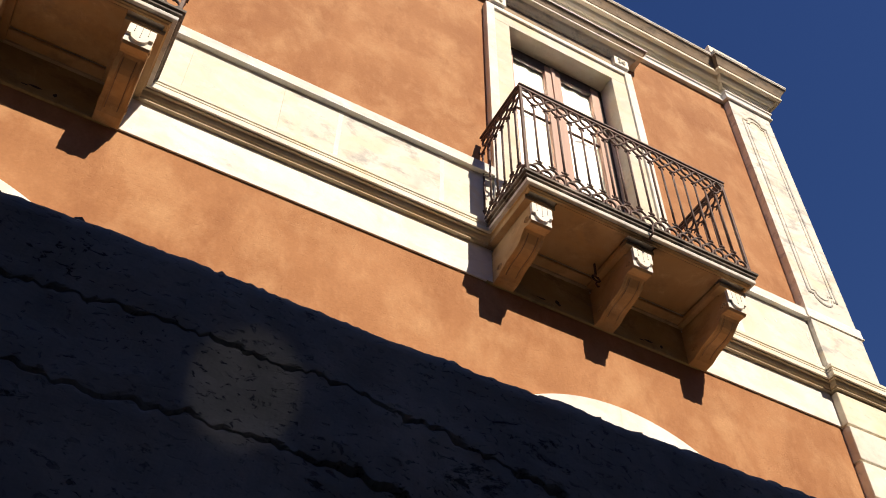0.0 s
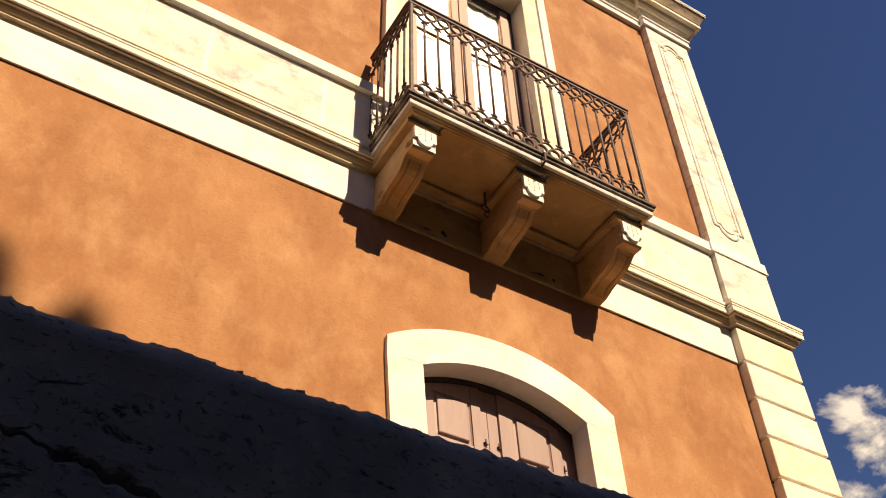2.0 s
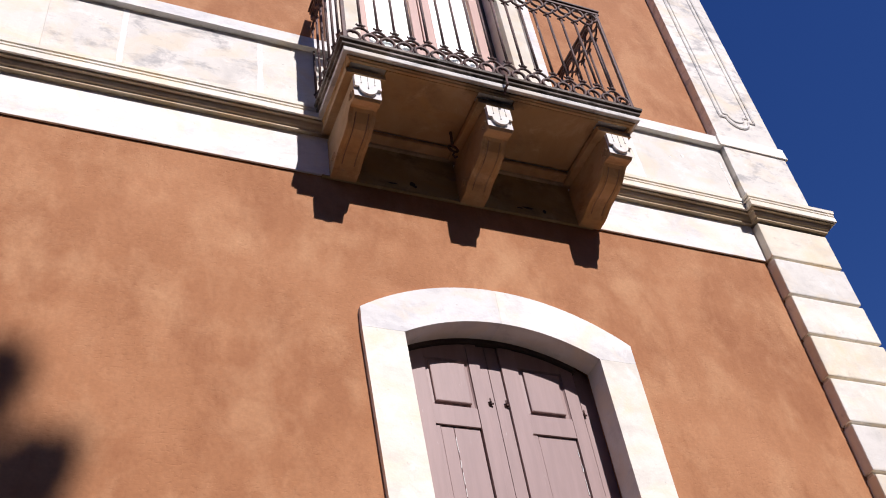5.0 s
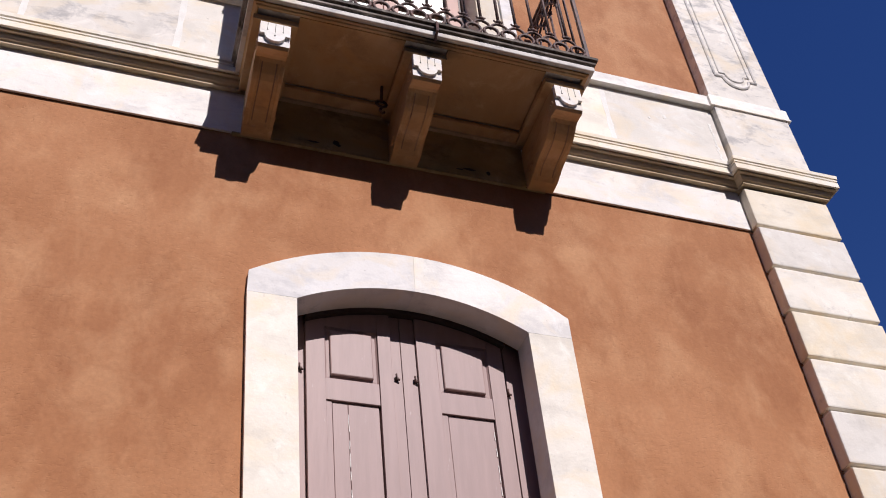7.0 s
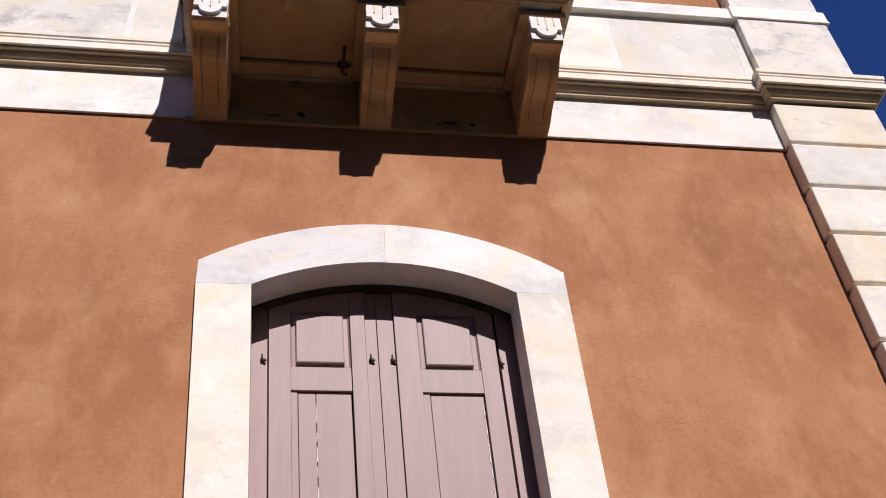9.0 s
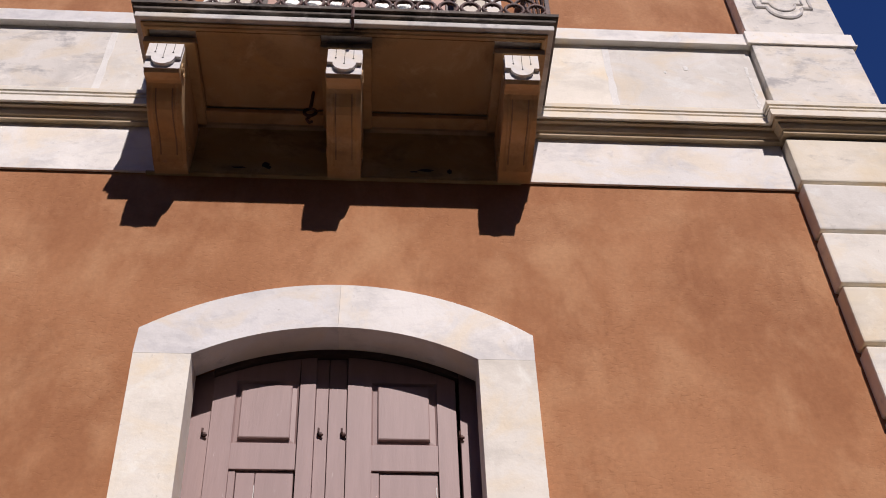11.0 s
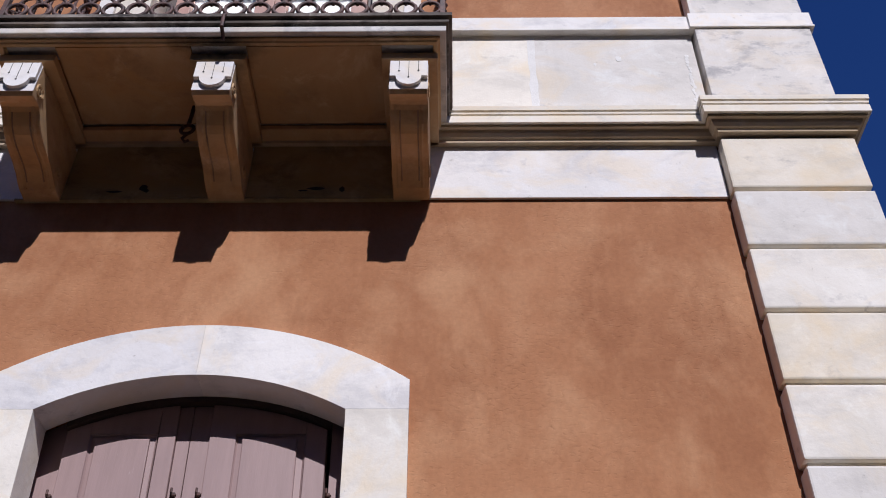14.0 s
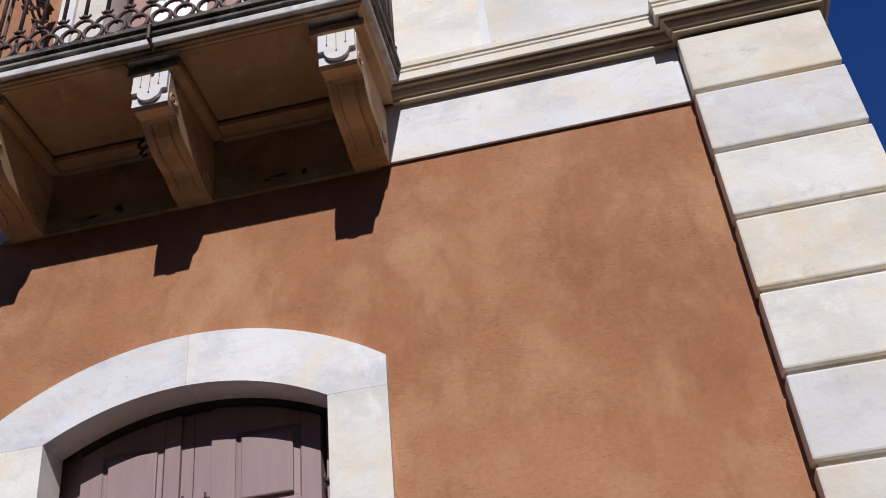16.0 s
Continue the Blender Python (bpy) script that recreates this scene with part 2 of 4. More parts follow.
def make_plain(name, lo, hi, scale, rough=0.9, depth=0.004):
    m, n, l, b = material(name, lo, rough)
    p = world_coord(n)
    c = ramp(n, l, noise_node(n, l, p, scale, 7, 0.62, distort=0.3), [(0.3, lo), (0.7, hi)])
    l.new(c, b.inputs["Base Color"])
    bump(n, l, b, noise_node(n, l, p, scale * 18, 4, 0.6), 0.4, depth)
    return m


def make_glass():
    m = bpy.data.materials.new("window_glass")
    m.use_nodes = True
    b = m.node_tree.nodes["Principled BSDF"]
    b.inputs["Base Color"].default_value = (0.97, 0.99, 0.98, 1)
    b.inputs["Roughness"].default_value = 0.02
    b.inputs["IOR"].default_value = 1.45
    b.inputs["Transmission Weight"].default_value = 1.0
    return m


SOOT = (-0.02, -0.58, 4.87, 0.225)    # drip stain round the balcony drain
STUCCO = make_stucco()
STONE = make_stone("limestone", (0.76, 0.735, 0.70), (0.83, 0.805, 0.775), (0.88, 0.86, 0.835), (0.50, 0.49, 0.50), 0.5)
STONE_WARM = make_stone("warm_limestone", (0.66, 0.60, 0.49), (0.75, 0.69, 0.585), (0.82, 0.765, 0.67), (0.55, 0.50, 0.42), 0.45, (0.76, 0.66, 0.48), SOOT)
STONE_PALE = make_stone("pale_cream_stone", (0.72, 0.68, 0.605), (0.79, 0.75, 0.68), (0.85, 0.82, 0.755), (0.56, 0.525, 0.47), 0.45)
STONE_GREY = make_stone("weathered_limestone", (0.57, 0.545, 0.515), (0.69, 0.66, 0.62), (0.79, 0.76, 0.725), (0.34, 0.33, 0.335), 0.8)
# limestone coloured ochre for the warm bounce light in the balcony's shade
STONE_OCHRE_SHADE = make_stone("ochre_shaded_stone", (0.45, 0.295, 0.145), (0.53, 0.36, 0.19), (0.62, 0.455, 0.28), (0.30, 0.19, 0.10), 0.7, None, SOOT)
# weathered brown that also paints shade on undersides and in grooves
STONE_BROWN_SHADE = make_stone("brown_weathered_shaded_stone", (0.22, 0.15, 0.10), (0.30, 0.215, 0.145), (0.42, 0.32, 0.23), (0.10, 0.075, 0.055), 0.8)
# olive base for the shade under the balcony, mottled with stains
STONE_OLIVE_SHADE = make_stone("olive_stained_shaded_stone", (0.30, 0.225, 0.105), (0.40, 0.31, 0.155), (0.52, 0.42, 0.24), (0.16, 0.115, 0.055), 0.7)
# tan base for the shade under the string course, mottled with stains
STONE_TAN_SHADE = make_stone("tan_stained_shaded_stone", (0.50, 0.39, 0.25), (0.60, 0.48, 0.32), (0.68, 0.57, 0.41), (0.34, 0.255, 0.16), 0.5)
STONE_BLACKENED = make_stone("blackened_stone", (0.05, 0.04, 0.033), (0.20, 0.165, 0.14), (0.66, 0.60, 0.54), (0.02, 0.016, 0.014), 0.95, None, SOOT)
IRON = make_iron()
SHUTTER = make_paint("dusty_rose_paint", (0.335, 0.228, 0.212), (0.62, 0.54, 0.49), 0.45)
# dark timber; on the door head and window top rails it paints shade
DARK_WOOD_AND_SHADE = make_paint("dark_timber_and_shade", (0.060, 0.038, 0.030), (0.12, 0.09, 0.07), 0.4)
SASH = make_paint("faded_red_brown_paint", (0.40, 0.22, 0.17), (0.5, 0.38, 0.32), 0.5)
RUBBLE = make_rubble()
PAVING = make_plain("worn_stone_paving", (0.104, 0.077, 0.050), (0.165, 0.123, 0.082), 1.5)
ROOF = make_plain("clay_roof", (0.28, 0.13, 0.08), (0.42, 0.22, 0.13), 3.0)
LIME = make_plain("lime_mortar", (0.74, 0.715, 0.675), (0.83, 0.81, 0.77), 14.0)
CLOTH = make_plain("white_curtain", (0.78, 0.77, 0.74), (0.86, 0.855, 0.83), 4.0, 0.9, 0.002)
DARK = make_plain("dark_room", (0.03, 0.028, 0.025), (0.05, 0.045, 0.04), 2.0)
BARK = make_plain("bark", (0.07, 0.05, 0.035), (0.15, 0.11, 0.08), 6.0)
LEAF = make_plain("leaves", (0.035, 0.06, 0.018), (0.07, 0.11, 0.035), 3.0, 0.6)
FAR_WALL = make_plain("grey_brown_render", (0.10, 0.085, 0.07), (0.15, 0.125, 0.10), 0.8)
POST = make_plain("painted_post", (0.10, 0.12, 0.09), (0.16, 0.18, 0.14), 8.0, 0.6)
GLASS = make_glass()


# ---------------------------------------------------------------- mesh helpers
def finish(name, bm, mat, smooth=False):
    bmesh.ops.recalc_face_normals(bm, faces=bm.faces)
    me = bpy.data.meshes.new(name)
    bm.to_mesh(me)
    bm.free()
    me.materials.append(mat)
    if smooth:
        for f in me.polygons:
            f.use_smooth = True
    return me


def thing(name, bm, mat, label="", category="", group="", kind="", smooth=False):
    return tagged(new(name, finish(name, bm, mat, smooth)), label, category, group, kind)


def empty(name, at, label, category, group="", kind=""):
    ob = new(name)
    ob.location = at
    ob.empty_display_size = 0.1
    return tagged(ob, label, category, group, kind)


def part(name, bm, mat, parent, label="", smooth=False, at=None):
    ob = new(name, finish(name, bm, mat, smooth))
    ob.parent = parent
    if at:
        ob.location = at
    if label:
        ob["label"] = label
    return ob


def part_shared(name, me, parent, at, label="", rot=None):
    ob = new(name, me)
    ob.parent = parent
    ob.location = at
    if rot:
        ob.rotation_euler = rot
    if label:
        ob["label"] = label
    return ob


def box(bm, x0, x1, y0, y1, z0, z1, bevel=0.0):
    """Adds a block; bevel rounds its edges."""
    vs = [bm.verts.new((x, y, z)) for x in (x0, x1) for y in (y0, y1) for z in (z0, z1)]
    idx = ((0, 1, 3, 2), (4, 6, 7, 5), (0, 4, 5, 1), (2, 3, 7, 6), (0, 2, 6, 4), (1, 5, 7, 3))
    fs = [bm.faces.new([vs[i] for i in f]) for f in idx]
    if bevel:
        es = {e for f in fs for e in f.edges}
        bmesh.ops.bevel(bm, geom=list(es), offset=bevel, segments=2, affect="EDGES", profile=0.6)
    return bm


def block(x0, x1, y0, y1, z0, z1, bevel=0.0):
    return box(bmesh.new(), x0, x1, y0, y1, z0, z1, bevel)


def prism(bm, outline, lo, hi, axis="x", bevel=0.0):
    """Extrudes a closed outline. axis x: outline in (y, z); axis y: outline in (x, z)."""
    def put(a, b, s):
        return (s, a, b) if axis == "x" else (a, s, b)
    n = len(outline)
    va = [bm.verts.new(put(a, b, lo)) for a, b in outline]
    vb = [bm.verts.new(put(a, b, hi)) for a, b in outline]
    caps = [bm.faces.new(va), bm.faces.new(list(reversed(vb)))]
    for i in range(n):
        bm.faces.new((va[i], vb[i], vb[(i + 1) % n], va[(i + 1) % n]))
    if bevel:
        es = {e for f in caps for e in f.edges}
        bmesh.ops.bevel(bm, geom=list(es), offset=bevel, segments=1, affect="EDGES")
    bmesh.ops.triangulate(bm, faces=[f for f in bm.faces if len(f.verts) > 4])
    return bm


def sweep(bm, path, profile, side=1):
    """Runs a moulding profile of (out, z) along a plan path of (x, y), mitred at its corners. Outwards is to the right of the way."""
    pts = [Vector(p) for p in path]
    rings = []
    for i, p in enumerate(pts):
        ns = []
        if i > 0:
            d = (p - pts[i - 1]).normalized()
            ns.append(Vector((d.y, -d.x)))
        if i < len(pts) - 1:
            d = (pts[i + 1] - p).normalized()
            ns.append(Vector((d.y, -d.x)))
        nrm = sum(ns, Vector((0, 0)))
        nrm.normalize()
        k = 1.0 / max(0.3, nrm.dot(ns[0]))
        rings.append([bm.verts.new((p.x + nrm.x * k * o, p.y + nrm.y * k * o, z)) for o, z in profile])
    for a, b in zip(rings, rings[1:]):
        for j in range(len(profile) - 1):
            bm.faces.new((a[j], b[j], b[j + 1], a[j + 1]))
        bm.faces.new((a[-1], b[-1], b[0], a[0]))
    bm.faces.new(rings[0])
    bm.faces.new(list(reversed(rings[-1])))
    bmesh.ops.triangulate(bm, faces=[f for f in bm.faces if len(f.verts) > 4])
    return bm


def tube(bm, pts, radius, sides=6, closed=False, flat=1.0):
    """A rod along points in 3D; flat squeezes its second axis."""
    pts = [Vector(p) for p in pts]
    n = len(pts)
    rings = []
    ref = None
    for i, p in enumerate(pts):
        a = pts[(i - 1) % n] if (closed or i > 0) else p
        b = pts[(i + 1) % n] if (closed or i < n - 1) else p
        d = (b - a).normalized()
        if ref is None:
            ref = Vector((0, 1, 0)) if abs(d.y) < 0.9 else Vector((1, 0, 0))
        u = d.cross(ref).normalized()
        v = d.cross(u).normalized()
        rad = radius[i] if isinstance(radius, (list, tuple)) else radius
        rings.append([bm.verts.new(p + rad * (u * math.cos(t) + v * flat * math.sin(t)))
                      for t in (2 * math.pi * (k + 0.5) / sides for k in range(sides))])
    pairs = list(zip(rings, rings[1:])) + ([(rings[-1], rings[0])] if closed else [])
    for a, b in pairs:
        for k in range(sides):
            bm.faces.new((a[k], a[(k + 1) % sides], b[(k + 1) % sides], b[k]))
    if not closed:
        bm.faces.new(list(reversed(rings[0])))
        bm.faces.new(rings[-1])
    return bm


def arc(cx, cz, r, a0, a1, n):
    return [(cx + r * math.cos(radians(a0 + (a1 - a0) * i / n)), cz + r * math.sin(radians(a0 + (a1 - a0) * i / n))) for i in range(n + 1)]


# ---------------------------------------------------------------- the house
BAYS = (0.0, -4.30)
X_LEFT, X_RIGHT, DEEP = -9.0, 2.70, 8.0
WALL_TOP = 9.30
WIN = -0.045          # the balcony door's axis beside the portal's
LOW = -2.1


def wall_with_holes(name, xs, zs, holes, thick, mat, label):
    bm = bmesh.new()
    def solid(i, k):
        if not (0 <= i < len(xs) - 1 and 0 <= k < len(zs) - 1):
            return False
        cx, cz = (xs[i] + xs[i + 1]) / 2, (zs[k] + zs[k + 1]) / 2
        return not any(a < cx < b and c < cz < d for a, b, c, d in holes)
    vt = {}
    def v(i, k, y):
        key = (i, k, y)
        if key not in vt:
            vt[key] = bm.verts.new((xs[i], y, zs[k]))
        return vt[key]
    for i in range(len(xs) - 1):
        for k in range(len(zs) - 1):
            if not solid(i, k):
                continue
            bm.faces.new((v(i, k, 0), v(i + 1, k, 0), v(i + 1, k + 1, 0), v(i, k + 1, 0)))
            bm.faces.new((v(i, k, thick), v(i, k + 1, thick), v(i + 1, k + 1, thick), v(i + 1, k, thick)))
            for di, dk, a, b in ((-1, 0, (i, k), (i, k + 1)), (1, 0, (i + 1, k), (i + 1, k + 1)), (0, -1, (i, k), (i + 1, k)), (0, 1, (i, k + 1), (i + 1, k + 1))):
                if not solid(i + di, k + dk):
                    bm.faces.new((v(*a, 0), v(*b, 0), v(*b, thick), v(*a, thick)))
    return thing(name, bm, mat, label, "wall", kind="structure")


def build_walls():
    holes = []
    for c in BAYS:
        holes.append((c - 0.60, c + 0.60, -0.05, 3.60))
        holes.append((c + WIN - 0.66, c + WIN + 0.66, 4.93, 8.20))
    xs = sorted({X_LEFT, X_RIGHT, *[v for h in holes for v in h[:2]]})
    zs = sorted({LOW, WALL_TOP, *[v for h in holes for v in h[2:]]})
    wall_with_holes("wall_front", xs, zs, holes, 0.45, STUCCO, "ochre-orange stucco house front, mottled and weathered")
    thing("wall_side", block(X_RIGHT - 0.40, X_RIGHT, 0.452, DEEP, LOW, WALL_TOP), STUCCO, "ochre-orange stucco side wall of the house", "wall", kind="structure")
    thing("wall_far_side", block(X_LEFT, X_LEFT + 0.40, 0.452, DEEP, LOW, WALL_TOP), STUCCO, "ochre-orange stucco far side wall", "wall", kind="structure")
    thing("wall_back", block(X_LEFT + 0.402, X_RIGHT - 0.402, DEEP - 0.4, DEEP, LOW, WALL_TOP), STUCCO, "ochre-orange stucco back wall", "wall", kind="structure")
    thing("ceiling", block(X_LEFT + 0.41, X_RIGHT - 0.41, 0.46, DEEP - 0.41, 4.62, 4.80), DARK, "dark floor slab between the storeys", "ceiling", kind="structure")
    bm = bmesh.new()
    x0, x1, y0, y1, z = X_LEFT - 0.1, X_RIGHT + 0.1, -0.1, DEEP + 0.1, 9.62
    base = [bm.verts.new(p) for p in ((x0, y0, z), (x1, y0, z), (x1, y1, z), (x0, y1, z))]
    low = [bm.verts.new(p) for p in ((x0, y0, z - 0.3), (x1, y0, z - 0.3), (x1, y1, z - 0.3), (x0, y1, z - 0.3))]
    r0, r1 = bm.verts.new((x0 + 4, DEEP / 2, z + 1.3)), bm.verts.new((x1 - 4, DEEP / 2, z + 1.3))
    for f in ((base[0], base[1], r1, r0), (base[1], base[2], r1), (base[2], base[3], r0, r1), (base[3], base[0], r0)):
        bm.faces.new(f)
    for i in range(4):
        bm.faces.new((low[i], low[(i + 1) % 4], base[(i + 1) % 4], base[i]))
    bm.faces.new(low)
    thing("roof", bm, ROOF, "low hipped clay roof behind the cornice", "roof", kind="structure")


PIL_L, PIL_R = 2.165, 2.765      # corner pilaster


def front_path(wall_out, pil_out, reach=0.0):
    """Plan path of a moulding along the front, out round the corner pilaster and down the side."""
    return [(X_LEFT, -wall_out), (PIL_L - reach, -wall_out), (PIL_L - reach, -pil_out), (PIL_R + reach, -pil_out), (PIL_R + reach, 0.62), (X_RIGHT, 0.62), (X_RIGHT, DEEP)]


def build_bands():
    # lower fascia, joints every few metres
    joints = (X_LEFT, -6.4, -4.3, 0.02, PIL_L - 0.002)
    band = empty("string_band", (0, 0, 4.47), "pale limestone band under the string course", "band", kind="structure")
    for a, b in zip(joints, joints[1:]):
        part("stone", block(a + 0.0015, b - 0.0015, -0.016, -0.002, 0.008, 0.36, 0.003), STONE, band)
    # moulded string course
    p = 0.075
    # bed mould, with the shade under the course put into its colour
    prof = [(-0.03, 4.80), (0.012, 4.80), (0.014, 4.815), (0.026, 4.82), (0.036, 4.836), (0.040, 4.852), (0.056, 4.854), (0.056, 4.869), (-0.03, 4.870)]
    thing("bed_mould", sweep(bmesh.new(), front_path(0.032, 0.092), prof), STONE_TAN_SHADE, "stained bed mould under the string course, tan-brown for its shade", "moulding", kind="structure")
    prof = [(-0.03, 4.8715), (0.060, 4.8715), (0.062, 4.866), (p, 4.866),
            (p, 4.909), (p - 0.044, 4.910), (p - 0.044, 4.919), (p + 0.001, 4.920), (p + 0.002, 4.931), (p - 0.040, 4.932), (p - 0.040, 4.941),
            (p + 0.006, 4.942), (p + 0.008, 4.968), (0.03, 4.992), (-0.03, 4.995)]
    bm = sweep(bmesh.new(), front_path(0.032, 0.092), prof)
    thing("string_course", bm, STONE_PALE, "moulded pale limestone string course stepping round the corner pilaster", "moulding", kind="structure")
    # dark strips set at the back of the grooves paint their shade
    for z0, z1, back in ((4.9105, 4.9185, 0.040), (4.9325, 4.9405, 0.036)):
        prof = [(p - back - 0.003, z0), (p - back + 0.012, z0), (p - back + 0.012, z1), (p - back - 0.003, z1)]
        thing("groove_dirt", sweep(bmesh.new(), front_path(0.032, 0.092), prof), STONE_BROWN_SHADE, "brown strip in the groove of the string course, standing in for shade", "dirt", "groove dirt", kind="structure")
    # parapet-like panels above the course
    panels = empty("panel_band", (0, 0, 4.99), "wide band of pale stained limestone slabs above the string course", "band", kind="structure")
    cuts = (X_LEFT, -7.1, -5.6, -3.2, -2.547, -2.125, -1.316, -0.4, 0.5, 1.353, PIL_L - 0.002)
    for i, (a, b) in enumerate(zip(cuts, cuts[1:])):
        zc = 0.60
        for c in BAYS:
            lo, hi = c + WIN - 0.586, c + WIN + 0.586
            if a < lo < b:
                part("slab", block(a + 0.001, lo, -0.042, -0.002, 0.0, zc, 0.0012), STONE_GREY if i % 2 else STONE_PALE, panels)
                a = hi if hi < b else b
            elif lo <= a < hi:
                a = min(hi, b)
        if b - a > 0.01:
            part("slab", block(a + 0.0003, b - 0.0003, -0.042, -0.002, 0.0, zc, 0.0012), STONE_GREY if i in (4, 5, 6) else STONE_PALE, panels)
    rnd = random.Random(3)
    for x in (-2.125, -1.316, 1.353):
        bm = bmesh.new()
        rows = [(x + 0.004 * noise.noise((x, i * 0.35, 2)), 0.017 + 0.006 * noise.noise((x, i * 0.5, 7)), 0.012 + 0.575 * i / 14) for i in range(15)]
        va = [(bm.verts.new((a - w, -0.0428, z)), bm.verts.new((a + w, -0.0428, z)), bm.verts.new((a + w, -0.040, z)), bm.verts.new((a - w, -0.040, z))) for a, w, z in rows]
        for p0, p1 in zip(va, va[1:]):
            for q in range(4):
                bm.faces.new((p0[q], p0[(q + 1) % 4], p1[(q + 1) % 4], p1[q]))
        bm.faces.new(va[0])
        bm.faces.new(va[-1][::-1])
        part("mortar_joint", bm, LIME, panels, "smeared pale mortar joint")
    # crumbled lime along the joint with the pilaster, a few dabs on the slabs
    dabs = [(2.128 + 0.016 * noise.noise((i * 0.9, 4, 1)) - 0.012, 0.03 + 0.0235 * i, 0.010 + 0.007 * noise.noise((i * 1.7, 2, 9))) for i in range(18)]
    for x, z, r in (*dabs, (1.78, 0.41, 0.015), (1.66, 0.37, 0.008)):
        bm = bmesh.new()
        ring = [(x + r * (1 + 0.45 * noise.noise((x * 40 + k, z * 30, 3))) * math.cos(k * math.pi / 6), z + 1.3 * r * (1 + 0.45 * noise.noise((x * 40 + k, z * 30, 8))) * math.sin(k * math.pi / 6)) for k in range(12)]
        prism(bm, ring, -0.0436, -0.041, "y")
        part("lime_splash", bm, LIME, panels, "dried lime splash")
    sill = [(-0.05, 5.59), (0.036, 5.59), (0.036, 5.60), (0.030, 5.605), (0.030, 5.70), (0.026, 5.706), (-0.05, 5.706)]
    for c0, c1 in ((X_LEFT, BAYS[1] + WIN - 0.842), (BAYS[1] + WIN + 0.842, BAYS[0] + WIN - 0.842), (BAYS[0] + WIN + 0.842, PIL_L - 0.001)):
        bm = sweep(bmesh.new(), [(c0, -0.045), (c1, -0.045)], sill)
        thing("trim", bm, STONE, "plain projecting limestone fillet below the upper stucco", "trim", kind="structure")


def build_pilaster():
    quoin = empty("corner_quoins", (PIL_L, -0.08, 0), "pale limestone corner pier of banded blocks", "quoins", kind="structure")
    z = 4.795
    core = block(0.015, PIL_R - PIL_L - 0.015, 0.028, 0.68, LOW, z)
    part("core", core, STONE_WARM, quoin, "recessed joints between the blocks")
    w = PIL_R - PIL_L
    tops = [4.795]
    zj = 4.463
    while zj > LOW + 0.3:
        tops.append(zj)
        zj -= 0.3275
    for i, top in enumerate(tops):
        bottom = (tops[i + 1] if i + 1 < len(tops) else LOW)
        h = top - bottom - 0.024
        bm = block(0, w, 0, 0.70, 0, h, 0.009)
        part("block", bm, (STONE_WARM, STONE_PALE, STONE_PALE)[i % 3], quoin, at=(0, 0, bottom + 0.012))
    # upper storey: die, plinth and shaft with a raised panel
    pil = empty("corner_pilaster", (PIL_L, 0, 4.99), "pale limestone corner pilaster with a sunk panel", "pilaster", kind="structure")
    part("die", block(0.012, w - 0.012, -0.085, 0.68, 0.0, 0.60, 0.004), STONE_GREY, pil)
    bm = sweep(bmesh.new(), [(0.0, 0.0), (0.0, -0.085), (w, -0.085), (w, 0.69)], [(-0.02, 0.60), (0.012, 0.60), (0.012, 0.612), (0.008, 0.615), (0.008, 0.715), (-0.02, 0.72)])
    part("plinth", bm, STONE, pil)
    part("shaft", block(0.012, w - 0.018, -0.08, 0.66, 0.70, 3.93, 0.004), STONE_GREY, pil)
    cx, hw, z0, z1 = 0.295, 0.165, 1.02, 3.62

    def outline(h, inset, y):
        pts = []
        r = h * 0.62
        for s, zz in ((1, z1 - inset), (-1, z0 + inset)):
            row = [(h, zz), (h, zz + s * 0.035), (r, zz + s * 0.035)] + [(a, zz + s * 0.035 + s * (b - 0)) for a, b in arc(0, 0, r, 0, 180, 14)][0:] + [(-r, zz + s * 0.035), (-h, zz + s * 0.035), (-h, zz)]
            if s < 0:
                row = row[::-1]
            pts += row
        return [(cx + a, y, b) for a, b in pts]
    for h, inset, r in ((hw, 0.0, 0.011), (hw - 0.045, 0.045, 0.007)):
        part("bead", tube(bmesh.new(), outline(h, inset, -0.081), r, 6, True), STONE_GREY, pil, "raised bead round the panel")


